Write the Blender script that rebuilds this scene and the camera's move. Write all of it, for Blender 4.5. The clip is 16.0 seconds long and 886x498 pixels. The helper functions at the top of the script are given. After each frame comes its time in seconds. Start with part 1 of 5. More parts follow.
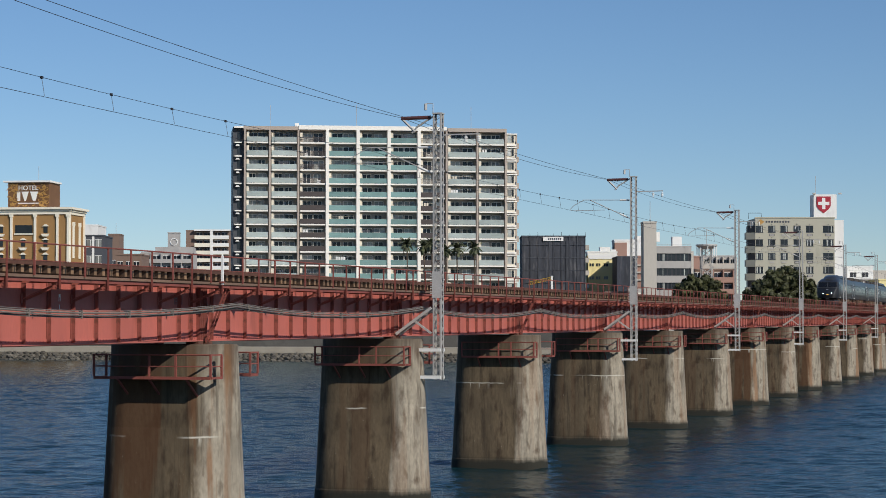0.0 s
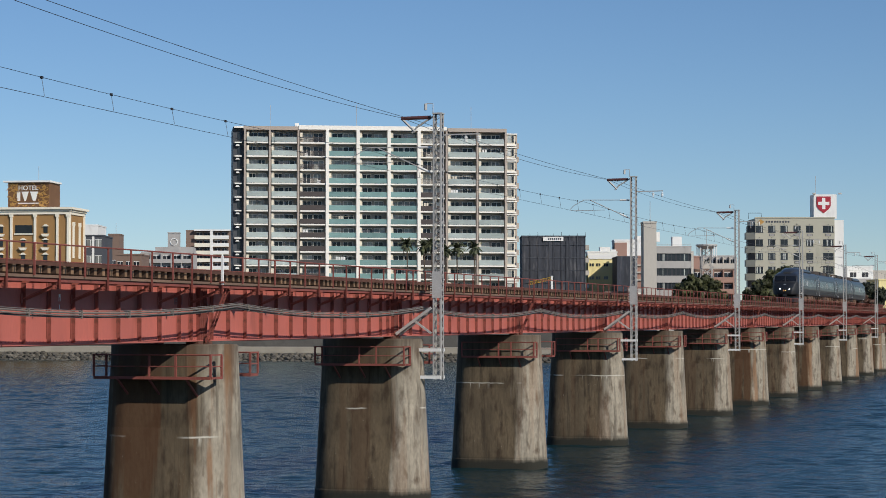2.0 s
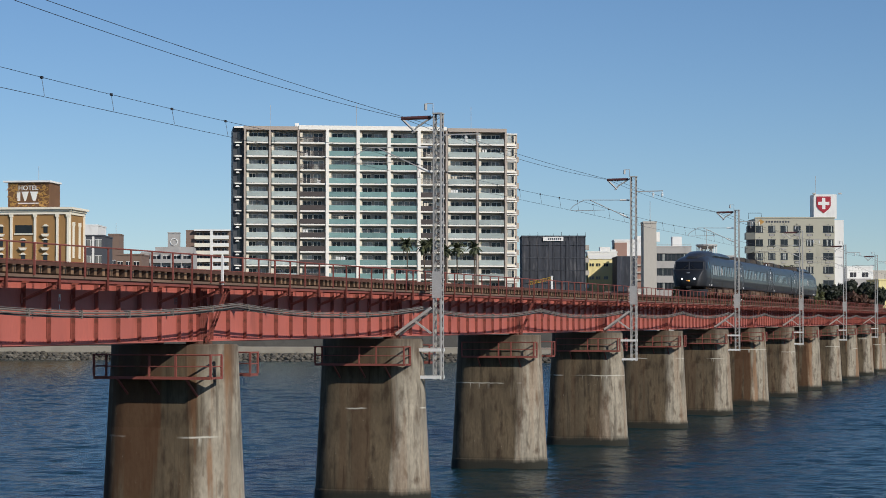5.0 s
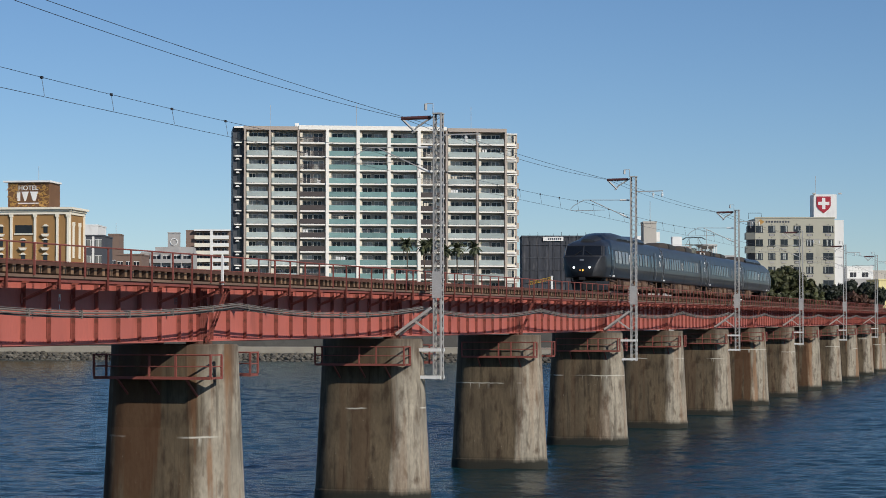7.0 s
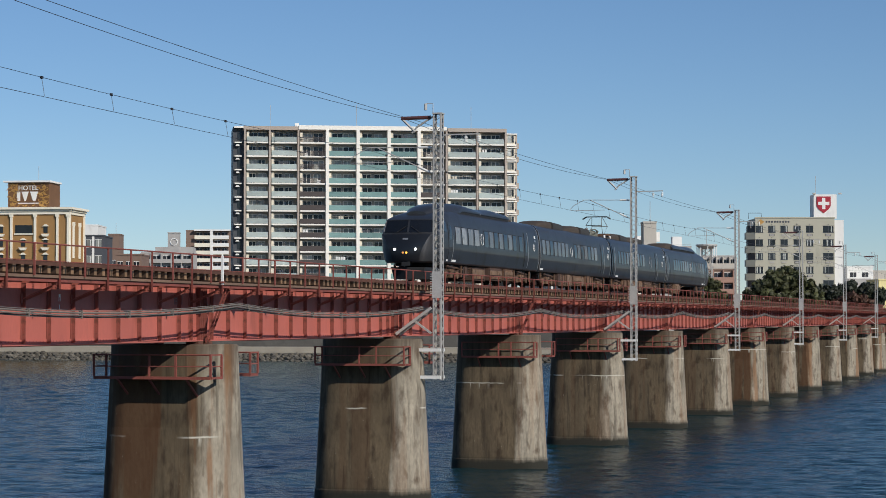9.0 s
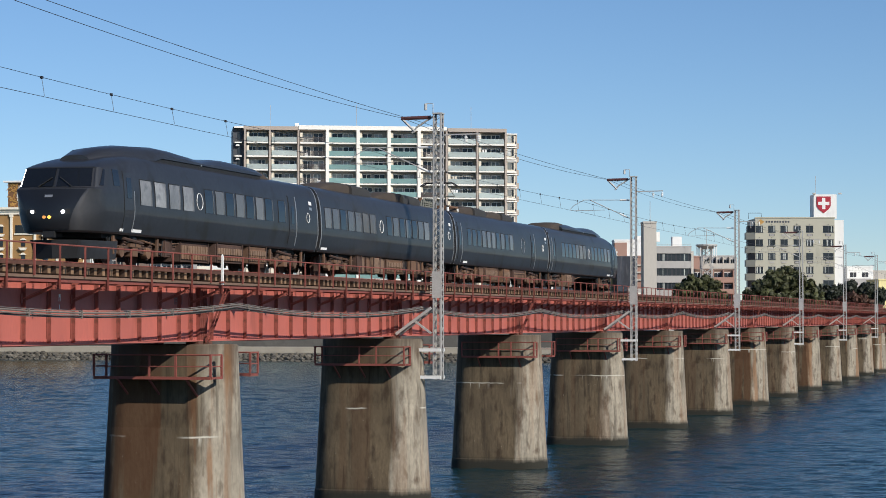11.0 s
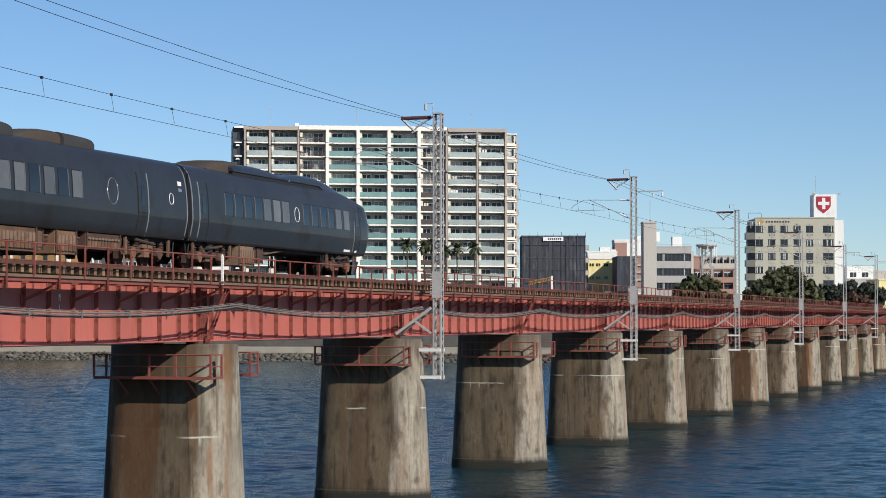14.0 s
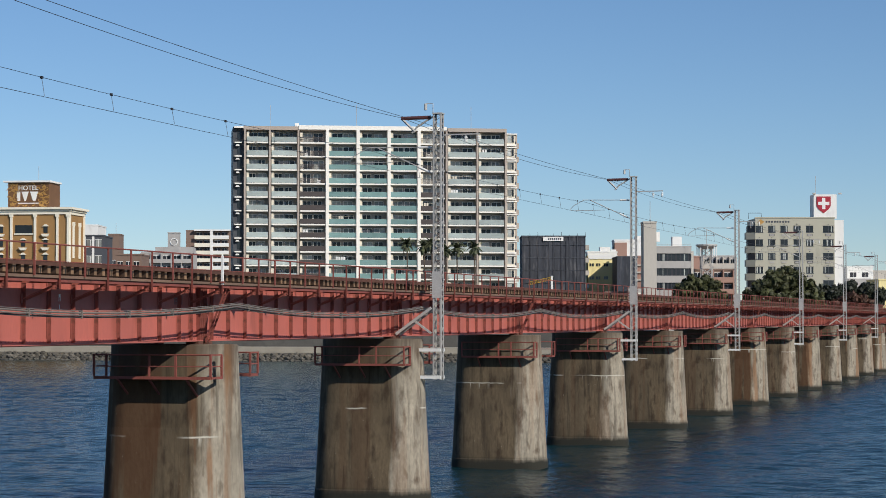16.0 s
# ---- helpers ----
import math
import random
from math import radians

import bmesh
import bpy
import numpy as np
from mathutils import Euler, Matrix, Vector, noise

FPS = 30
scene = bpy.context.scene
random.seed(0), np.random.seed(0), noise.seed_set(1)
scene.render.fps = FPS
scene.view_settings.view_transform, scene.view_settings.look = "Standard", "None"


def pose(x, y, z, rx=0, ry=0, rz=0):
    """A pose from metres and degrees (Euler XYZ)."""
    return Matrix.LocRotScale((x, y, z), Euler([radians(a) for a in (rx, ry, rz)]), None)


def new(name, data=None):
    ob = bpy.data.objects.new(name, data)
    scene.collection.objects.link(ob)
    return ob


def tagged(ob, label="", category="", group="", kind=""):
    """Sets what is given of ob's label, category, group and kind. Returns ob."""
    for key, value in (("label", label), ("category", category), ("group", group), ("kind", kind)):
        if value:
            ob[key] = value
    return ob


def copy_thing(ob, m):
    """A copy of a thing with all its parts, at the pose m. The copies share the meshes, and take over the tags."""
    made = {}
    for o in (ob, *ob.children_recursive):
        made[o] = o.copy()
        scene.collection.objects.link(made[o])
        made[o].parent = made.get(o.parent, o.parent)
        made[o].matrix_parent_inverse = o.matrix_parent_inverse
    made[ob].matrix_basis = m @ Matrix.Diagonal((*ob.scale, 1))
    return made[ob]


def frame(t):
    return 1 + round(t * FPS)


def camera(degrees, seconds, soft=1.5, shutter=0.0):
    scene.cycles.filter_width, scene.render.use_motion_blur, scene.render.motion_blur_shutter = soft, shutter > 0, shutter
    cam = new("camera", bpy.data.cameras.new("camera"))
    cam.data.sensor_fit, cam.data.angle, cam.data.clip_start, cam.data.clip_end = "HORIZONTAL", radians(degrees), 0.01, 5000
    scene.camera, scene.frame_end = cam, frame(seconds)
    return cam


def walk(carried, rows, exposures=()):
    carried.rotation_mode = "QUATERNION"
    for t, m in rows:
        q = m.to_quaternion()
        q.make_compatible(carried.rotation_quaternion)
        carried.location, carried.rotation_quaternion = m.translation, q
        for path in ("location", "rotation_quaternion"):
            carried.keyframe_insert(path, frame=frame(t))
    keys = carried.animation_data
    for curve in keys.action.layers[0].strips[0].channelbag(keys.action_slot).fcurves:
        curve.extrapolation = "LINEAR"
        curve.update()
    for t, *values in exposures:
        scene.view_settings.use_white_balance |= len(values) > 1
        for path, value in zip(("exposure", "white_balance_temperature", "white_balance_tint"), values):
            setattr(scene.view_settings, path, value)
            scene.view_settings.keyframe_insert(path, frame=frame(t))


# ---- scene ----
cam = camera(23.17, 16.0, soft=0.8)
EYE = Vector((30.76, -94.0, 8.25))
VIEW = pose(*EYE, 91.855, 0, 16.26)
walk(cam, [(0.0, VIEW), (16.0, VIEW)], exposures=[(0.0, -0.62, 5640, 9), (9.0, -0.61, 5640, 9), (11.3, -0.33, 5640, 9), (14.6, -0.33, 5640, 9), (16.0, -0.53, 5640, 9)])

# ---- light ----
SUN = Vector((1.0, -0.62, 0.68)).normalized()
sun = new("sun", bpy.data.lights.new("sun", "SUN"))
sun.data.energy, sun.data.angle, sun.data.color = 6.2, radians(0.5), (1.0, 0.86, 0.67)
sun.matrix_world = Matrix.Translation((0, 0, 60)) @ SUN.to_track_quat("Z", "Y").to_matrix().to_4x4()
sky_world = bpy.data.worlds.new("sky")
scene.world = sky_world
sky_world.use_nodes = True
_n = sky_world.node_tree.nodes
_sky = _n.new("ShaderNodeTexSky")
_sky.sky_type, _sky.sun_disc = "NISHITA", False
_sky.sun_elevation = math.asin(SUN.z)
_sky.sun_rotation = math.atan2(SUN.x, SUN.y)
_sky.altitude, _sky.air_density, _sky.dust_density, _sky.ozone_density = 1500, 1.0, 0.0, 3.2
_n["Background"].inputs[1].default_value = 0.11
sky_world.node_tree.links.new(_sky.outputs[0], _n["Background"].inputs[0])


# ---- materials ----
def mat(name, color, rough=0.6, metal=0.0, var=0.25, scale=1.2, fine=18.0, bump=0.15, dirt=None, dirt_amount=0.0,
        stretch=(1, 1, 1), spread=0.0, spec=0.5):
    """A surface with broad and fine variation, optional dirt in upright or even patches, and a fine relief."""
    m = bpy.data.materials.new(name)
    m.use_nodes = True
    nt = m.node_tree
    nodes, links = nt.nodes, nt.links
    bsdf = nodes["Principled BSDF"]
    bsdf.inputs["Roughness"].default_value = rough
    bsdf.inputs["Metallic"].default_value = metal
    bsdf.inputs["Specular IOR Level"].default_value = spec
    tc = nodes.new("ShaderNodeTexCoord")
    mp = nodes.new("ShaderNodeMapping")
    mp.inputs["Scale"].default_value = stretch
    links.new(tc.outputs["Object"], mp.inputs["Vector"])

    def noise_tex(s, detail):
        n = nodes.new("ShaderNodeTexNoise")
        n.inputs["Scale"].default_value, n.inputs["Detail"].default_value = s, detail
        links.new(mp.outputs[0], n.inputs["Vector"])
        return n

    def mixer(kind, fac, a, b):
        x = nodes.new("ShaderNodeMix")
        x.data_type, x.blend_type = "RGBA", kind
        for sock, val in ((0, fac), (6, a), (7, b)):
            if hasattr(val, "links"):
                links.new(val, x.inputs[sock])
            else:
                x.inputs[sock].default_value = val if sock == 0 else (*val, 1)
        return x.outputs[2]

    def ramp(src, a, b):
        r = nodes.new("ShaderNodeMapRange")
        r.inputs[1].default_value, r.inputs[2].default_value = a, b
        links.new(src, r.inputs[0])
        return r.outputs[0]

    big, small = noise_tex(scale, 4), noise_tex(fine, 3)
    dark = tuple(c * (1 - var) for c in color)
    light = tuple(min(1, c * (1 + var)) for c in color)
    col = mixer("MIX", ramp(big.outputs[0], 0.3, 0.7), dark, light)
    col = mixer("MIX", ramp(small.outputs[0], 0.35, 0.9), col, tuple(c * (1 - var * 0.9) for c in color))
    if dirt:
        d = noise_tex(scale * 2.3, 6)
        lo = 0.62 - 0.25 * dirt_amount
        col = mixer("MIX", ramp(d.outputs[0], lo, lo + 0.16), col, dirt)
    if spread:
        info = nodes.new("ShaderNodeObjectInfo")
        geo = nodes.new("ShaderNodeNewGeometry")
        add = nodes.new("ShaderNodeMath")
        links.new(info.outputs["Random"], add.inputs[0])
        links.new(geo.outputs["Random Per Island"], add.inputs[1])
        fr = nodes.new("ShaderNodeMath")
        fr.operation = "FRACT"
        links.new(add.outputs[0], fr.inputs[0])
        hs = nodes.new("ShaderNodeHueSaturation")
        mr = nodes.new("ShaderNodeMapRange")
        mr.inputs[3].default_value, mr.inputs[4].default_value = 1 - spread, 1 + spread
        links.new(fr.outputs[0], mr.inputs[0])
        links.new(mr.outputs[0], hs.inputs["Value"])
        links.new(col, hs.inputs["Color"])
        col = hs.outputs[0]
    links.new(col, bsdf.inputs["Base Color"])
    if bump:
        b = nodes.new("ShaderNodeBump")
        b.inputs["Strength"].default_value, b.inputs["Distance"].default_value = bump, 0.02
        links.new(small.outputs[0], b.inputs["Height"])
        links.new(b.outputs[0], bsdf.inputs["Normal"])
    return m


def glow(name, color, strength):
    m = bpy.data.materials.new(name)
    m.use_nodes = True
    b = m.node_tree.nodes["Principled BSDF"]
    b.inputs["Base Color"].default_value = (*color, 1)
    b.inputs["Emission Color"].default_value = (*color, 1)
    b.inputs["Emission Strength"].default_value = strength
    return m


def glassy(name, color, rough=0.05, spec=0.6):
    """Dark window glass, seen from outside, that mirrors the sky."""
    return mat(name, color, rough, 0, 0.2, 0.6, 5, 0.0, spec=spec, spread=0.35)


def water_mat():
    m = bpy.data.materials.new("river_water")
    m.use_nodes = True
    nt = m.node_tree
    nodes, links = nt.nodes, nt.links
    b = nodes["Principled BSDF"]
    b.inputs["Roughness"].default_value, b.inputs["IOR"].default_value = 0.22, 1.33
    tc = nodes.new("ShaderNodeTexCoord")

    def layer(s, sx, sy, detail, turn):
        mp = nodes.new("ShaderNodeMapping")
        mp.inputs["Scale"].default_value = (sx, sy, 1)
        mp.inputs["Rotation"].default_value = (0, 0, radians(turn))
        n = nodes.new("ShaderNodeTexNoise")
        n.inputs["Scale"].default_value, n.inputs["Detail"].default_value = s, detail
        links.new(tc.outputs["Object"], mp.inputs[0])
        links.new(mp.outputs[0], n.inputs["Vector"])
        return n.outputs[0]

    swell, chop, broad = layer(0.55, 0.45, 1, 4, -16), layer(2.2, 0.5, 1, 3, -22), layer(0.06, 0.35, 1.6, 4, -16)
    mx = nodes.new("ShaderNodeMix")
    mx.data_type = "RGBA"
    mx.inputs[6].default_value, mx.inputs[7].default_value = (0.005, 0.023, 0.028, 1), (0.009, 0.036, 0.046, 1)
    links.new(broad, mx.inputs[0])
    links.new(mx.outputs[2], b.inputs["Base Color"])
    b1, b2 = nodes.new("ShaderNodeBump"), nodes.new("ShaderNodeBump")
    b1.inputs["Strength"].default_value, b1.inputs["Distance"].default_value = 0.5, 0.3
    b2.inputs["Strength"].default_value, b2.inputs["Distance"].default_value = 1.0, 0.16
    links.new(swell, b1.inputs["Height"])
    links.new(chop, b2.inputs["Height"])
    links.new(b1.outputs[0], b2.inputs["Normal"])
    links.new(b2.outputs[0], b.inputs["Normal"])
    return m


RUST = (0.085, 0.038, 0.022)
M_WATER = water_mat()
M_RED = mat("red_girder_paint", (0.47, 0.133, 0.100), 0.55, 0, 0.12, 0.35, 9, 0.06, (0.27, 0.080, 0.055), 0.2, (1, 1, 0.35))
M_RED2 = mat("dark_rusty_red_steel", (0.24, 0.068, 0.050), 0.7, 0, 0.2, 1.5, 20, 0.1, RUST, 0.08)
M_RUST = mat("rusty_brown_steel", (0.105, 0.046, 0.030), 0.85, 0, 0.35, 2.0, 25, 0.2)
M_WOOD = mat("dark_sleeper_wood", (0.085, 0.050, 0.030), 0.9, 0, 0.3, 3, 30, 0.3, spread=0.3)
M_WOODEND = mat("lighter_sleeper_end", (0.23, 0.140, 0.075), 0.9, 0, 0.3, 3, 30, 0.3, spread=0.3)
# lighter copy of the red steel: sun on the brackets put into the colour
M_BRACKET = mat("red_bracket_painted_sunlight", (0.34, 0.105, 0.075), 0.65, 0, 0.2, 1.5, 20, 0.1, RUST, 0.15)
M_EDGE = mat("tan_timber_edge", (0.20, 0.125, 0.085), 0.9, 0, 0.3, 1.0, 25, 0.2, RUST, 0.25, (1, 0.2, 1))
M_RAIL = mat("rail_steel", (0.10, 0.07, 0.055), 0.5, 0.6, 0.2, 2, 20, 0.05)
M_STEEL = mat("galvanised_steel", (0.50, 0.48, 0.45), 0.55, 0.25, 0.15, 2, 15, 0.05)
M_WIRE = mat("dark_wire", (0.05, 0.05, 0.055), 0.6, 0.4, 0.1, 2, 10, 0)
M_CABLE = mat("grey_cable_sheath", (0.18, 0.155, 0.135), 0.7, 0, 0.2, 2, 10, 0.05)
M_WHITE = mat("white_paint", (0.78, 0.77, 0.74), 0.6, 0, 0.06, 0.5, 8, 0.03)


# ---- shapes ----
class Shape:
    """Collects corners and faces of one mesh."""

    def __init__(self):
        self.v, self.f = [], []

    def add(self, verts, faces):
        o = len(self.v)
        self.v += [tuple(p) for p in verts]
        self.f += [tuple(i + o for i in q) for q in faces]
        return self

    def box(self, x0, x1, y0, y1, z0, z1):
        vs = [(x, y, z) for z in (z0, z1) for y in (y0, y1) for x in (x0, x1)]
        return self.add(vs, [(0, 2, 3, 1), (4, 5, 7, 6), (0, 1, 5, 4), (2, 6, 7, 3), (0, 4, 6, 2), (1, 3, 7, 5)])

    def beam(self, p, q, w, h=None, up=(0, 0, 1)):
        """A square bar from p to q."""
        h = h or w
        p, q = Vector(p), Vector(q)
        d = (q - p).normalized()
        s = d.cross(Vector(up))
        s = s.normalized() if s.length > 1e-4 else Vector((1, 0, 0))
        u = s.cross(d)
        c = [(-1, -1), (1, -1), (1, 1), (-1, 1)]
        vs = [e + s * a * w / 2 + u * b * h / 2 for e in (p, q) for a, b in c]
        return self.add(vs, [(3, 2, 1, 0), (4, 5, 6, 7)] + [(i, (i + 1) % 4, (i + 1) % 4 + 4, i + 4) for i in range(4)])

    def tube(self, points, r, seg=6):
        """A round bar along points."""
        points = [Vector(p) for p in points]
        rings = []
        for i, p in enumerate(points):
            d = (points[min(i + 1, len(points) - 1)] - points[max(i - 1, 0)]).normalized()
            s = d.cross(Vector((0, 0, 1)))
            s = s.normalized() if s.length > 1e-3 else Vector((1, 0, 0))
            u = s.cross(d)
            rings.append([p + (s * math.cos(a) + u * math.sin(a)) * r for a in (2 * math.pi * k / seg for k in range(seg))])
        return self.loft(rings)

    def loft(self, rings, caps=True):
        n = len(rings[0])
        faces = [(j * n + i, j * n + (i + 1) % n, (j + 1) * n + (i + 1) % n, (j + 1) * n + i) for j in range(len(rings) - 1) for i in range(n)]
        if caps:
            faces += [tuple(reversed(range(n))), tuple(range((len(rings) - 1) * n, len(rings) * n))]
        return self.add([p for r in rings for p in r], faces)

    def prism(self, outline, axis, a, b):
        """An outline of two coordinates pushed along axis x, y or z from a to b."""
        put = {"x": lambda p, t: (t, p[0], p[1]), "y": lambda p, t: (p[0], t, p[1]), "z": lambda p, t: (p[0], p[1], t)}[axis]
        return self.loft([[put(p, t) for p in outline] for t in (a, b)])

    def mesh(self, name, material, smooth=False):
        me = bpy.data.meshes.new(name)
        me.from_pydata(self.v, [], self.f)
        bm = bmesh.new()
        bm.from_mesh(me)
        bmesh.ops.recalc_face_normals(bm, faces=bm.faces)
        bm.to_mesh(me)
        bm.free()
        me.materials.append(material)
        if smooth:
            me.shade_smooth()
            me.set_sharp_from_angle(angle=radians(38 if smooth is True else smooth))
        return me


def part(name, shape, material, parent=None, label="", m=None, smooth=False):
    me = shape if isinstance(shape, bpy.types.Mesh) else shape.mesh(name, material, smooth)
    ob = new(name, me)
    if parent:
        ob.parent = parent
    if m:
        ob.matrix_basis = m
    return tagged(ob, label)


def thing(name, label, category, group="", m=None, kind=""):
    ob = new(name)
    ob.empty_display_size = 0.2
    if m:
        ob.matrix_basis = m
    return tagged(ob, label, category, group, kind)


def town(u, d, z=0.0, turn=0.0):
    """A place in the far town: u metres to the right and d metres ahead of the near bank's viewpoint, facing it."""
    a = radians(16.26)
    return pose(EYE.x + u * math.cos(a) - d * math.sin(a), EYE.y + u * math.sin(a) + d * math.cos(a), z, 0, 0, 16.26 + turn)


# ---- water and ground ----
SPAN, FIRST, LAST = 22.7, -2, 15
RAIL_Z = 10.0


def build_water():
    """The river: a broad sheet with short wind waves on the open stretch before the far bank."""
    rng = np.random.default_rng(4)
    xs, ys = np.arange(-236.0, 60.0, 0.55), np.arange(-10.0, 303.0, 0.5)
    gx, gy = np.meshgrid(xs, ys)
    z = np.zeros_like(gx)
    for k in range(34):
        length = 1.1 * 1.033 ** k
        turn = rng.normal(1.25, 0.55)
        fx, fy = np.cos(turn) * 2 * np.pi / length, np.sin(turn) * 2 * np.pi / length
        gust = 0.65 + 0.35 * np.sin(gx * rng.uniform(0.01, 0.05) + gy * rng.uniform(0.01, 0.06) + rng.uniform(0, 6.3))
        z += 0.0060 * length * gust * np.sin(gx * fx + gy * fy + rng.uniform(0, 6.3))
    edge = np.minimum(np.minimum(gx - xs[0], xs[-1] - gx), np.minimum(gy - ys[0], ys[-1] - gy))
    z *= np.clip(edge / 4.0, 0, 1)
    ny, nx = gx.shape
    verts = np.stack([gx, gy, z], -1).reshape(-1, 3)
    idx = np.arange(nx * ny).reshape(ny, nx)
    quads = np.stack([idx[:-1, :-1], idx[:-1, 1:], idx[1:, 1:], idx[1:, :-1]], -1).reshape(-1, 4)
    x0, x1, y0, y1 = xs[0], xs[-1], ys[0], ys[-1]
    rim = np.array([(-2500, -90, 0), (2500, -90, 0), (2500, 312, 0), (-2500, 312, 0), (x0, y0, 0), (x1, y0, 0), (x1, y1, 0), (x0, y1, 0)])
    n = len(verts)
    verts = np.concatenate([verts, rim])
    frame_quads = np.array([(0, 1, 5, 4), (1, 2, 6, 5), (2, 3, 7, 6), (3, 0, 4, 7)]) + n
    quads = np.concatenate([quads, frame_quads])
    me = bpy.data.meshes.new("water")
    me.vertices.add(len(verts))
    me.vertices.foreach_set("co", verts.ravel())
    me.loops.add(quads.size)
    me.loops.foreach_set("vertex_index", quads.ravel().astype(np.int32))
    me.polygons.add(len(quads))
    me.polygons.foreach_set("loop_start", np.arange(0, quads.size, 4, dtype=np.int32))
    me.update(calc_edges=True)
    me.shade_smooth()
    me.materials.append(M_WATER)
    return tagged(new("water", me), "choppy dark blue river water under the bridge", "river", kind="structure")


water = build_water()
M_GROUND = mat("bank_ground", (0.16, 0.14, 0.10), 0.95, 0, 0.3, 0.1, 2, 0.3)
M_CONC = mat("embankment_concrete", (0.115, 0.108, 0.096), 0.9, 0, 0.2, 0.3, 4, 0.1, (0.09, 0.085, 0.075), 0.3)
M_LEDGE = mat("promenade_concrete", (0.42, 0.37, 0.29), 0.9, 0, 0.15, 0.3, 4, 0.1)
M_STONE = mat("riprap_stone", (0.115, 0.103, 0.083), 0.95, 0, 0.3, 1.0, 8, 0.4, spread=0.4)
prof = [(-3000, 6.6), (-88, 6.6), (-84, 0.3), (-78, -3), (298, -3), (305, 1.9), (314.2, 2.0), (314.6, 5.6), (322, 5.8), (3800, 5.8)]
ground = part("ground", Shape().add([(x, y, z) for y, z in prof for x in (-3000, 3000)],
              [(2 * i, 2 * i + 1, 2 * i + 3, 2 * i + 2) for i in range(len(prof) - 1)]), M_GROUND)
tagged(ground, "river bed and flat ground of both banks", "ground", kind="structure")
wall = part("embankment_wall", Shape().box(-900, 500, 314, 314.7, 2.6, 5.9), M_CONC)
tagged(wall, "stained grey concrete flood wall along the far bank", "flood wall", kind="structure")
ledge = part("promenade", Shape().box(-900, 500, 304.5, 314, 1.6, 2.7), M_LEDGE)
tagged(ledge, "pale concrete riverside promenade above the riprap", "promenade", kind="structure")


def pier_material(name, rust):
    """Old concrete: blotches and streaks, rust runs, drips from the head, lime along a joint, a dark wet foot."""
    m = mat(name, (0.32, 0.280, 0.215), 0.92, 0, 0.34, 0.9, 9, 0.5, (0.12, 0.090, 0.062), 0.36, (1, 1, 0.42))
    nt = m.node_tree
    nodes, links = nt.nodes, nt.links
    bsdf = nodes["Principled BSDF"]
    tc, info = nodes.new("ShaderNodeTexCoord"), nodes.new("ShaderNodeObjectInfo")
    shift = nodes.new("ShaderNodeVectorMath")
    scatter = nodes.new("ShaderNodeMath")
    scatter.operation, scatter.inputs[1].default_value = "MULTIPLY", 37.0
    links.new(info.outputs["Random"], scatter.inputs[0])
    links.new(tc.outputs["Object"], shift.inputs[0])
    links.new(scatter.outputs[0], shift.inputs[1])
    sep = nodes.new("ShaderNodeSeparateXYZ")
    links.new(tc.outputs["Object"], sep.inputs[0])

    def noise(scale, detail, stretch, rough=0.5):
        mp, n = nodes.new("ShaderNodeMapping"), nodes.new("ShaderNodeTexNoise")
        mp.inputs["Scale"].default_value = stretch
        links.new(shift.outputs[0], mp.inputs[0])
        links.new(mp.outputs[0], n.inputs["Vector"])
        n.inputs["Scale"].default_value, n.inputs["Detail"].default_value, n.inputs["Roughness"].default_value = scale, detail, rough
        return n.outputs[0]

    def ramp(socket, a, b, top):
        r = nodes.new("ShaderNodeMapRange")
        r.inputs[1].default_value, r.inputs[2].default_value, r.inputs[4].default_value = a, b, top
        links.new(socket, r.inputs[0])
        return r.outputs[0]

    def calc(op, a, b, c=None):
        n = nodes.new("ShaderNodeMath")
        n.operation = op
        for k, v in enumerate((a, b, c)):
            if v is None:
                continue
            if isinstance(v, (int, float)):
                n.inputs[k].default_value = v
            else:
                links.new(v, n.inputs[k])
        return n.outputs[0]

    def lay(under, amount, color, blend="MIX"):
        x = nodes.new("ShaderNodeMix")
        x.data_type, x.blend_type = "RGBA", blend
        links.new(amount, x.inputs[0])
        links.new(under, x.inputs[6])
        x.inputs[7].default_value = (*color, 1)
        return x.outputs[2]

    c = bsdf.inputs["Base Color"].links[0].from_socket
    z = sep.outputs[2]
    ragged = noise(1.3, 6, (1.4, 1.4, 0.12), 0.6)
    c = lay(c, ramp(noise(2.6, 6, (1.6, 1.6, 0.10), 0.65), 0.50, 0.66, 0.7), (0.085, 0.068, 0.050))
    c = lay(c, calc("MULTIPLY", ramp(noise(0.9, 4, (1.5, 1.5, 0.05)), 0.49, 0.56, 0.85), rust), (0.22, 0.108, 0.044))
    # brown stain and painted shade on the faces, ragged edge; near end left bright
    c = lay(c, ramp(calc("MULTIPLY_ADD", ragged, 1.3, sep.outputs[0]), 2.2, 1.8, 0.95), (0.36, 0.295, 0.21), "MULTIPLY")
    # drips down from the head
    c = lay(c, ramp(calc("MULTIPLY_ADD", ragged, 3.4, z), 8.0, 9.0, 0.7), (0.075, 0.050, 0.033))
    # chips and lime specks
    c = lay(c, ramp(noise(6.0, 7, (1.2, 1.2, 0.7), 0.75), 0.66, 0.73, 0.65), (0.46, 0.42, 0.34))
    # a wavering line of lime along one casting joint, with short runs below it
    joint = calc("MULTIPLY_ADD", info.outputs["Random"], 2.2, 3.4)
    d = calc("SUBTRACT", calc("MULTIPLY_ADD", noise(1.1, 5, (1, 1, 0.02), 0.6), 0.16, z), calc("ADD", joint, 0.08))
    thick = calc("ABSOLUTE", d, None)
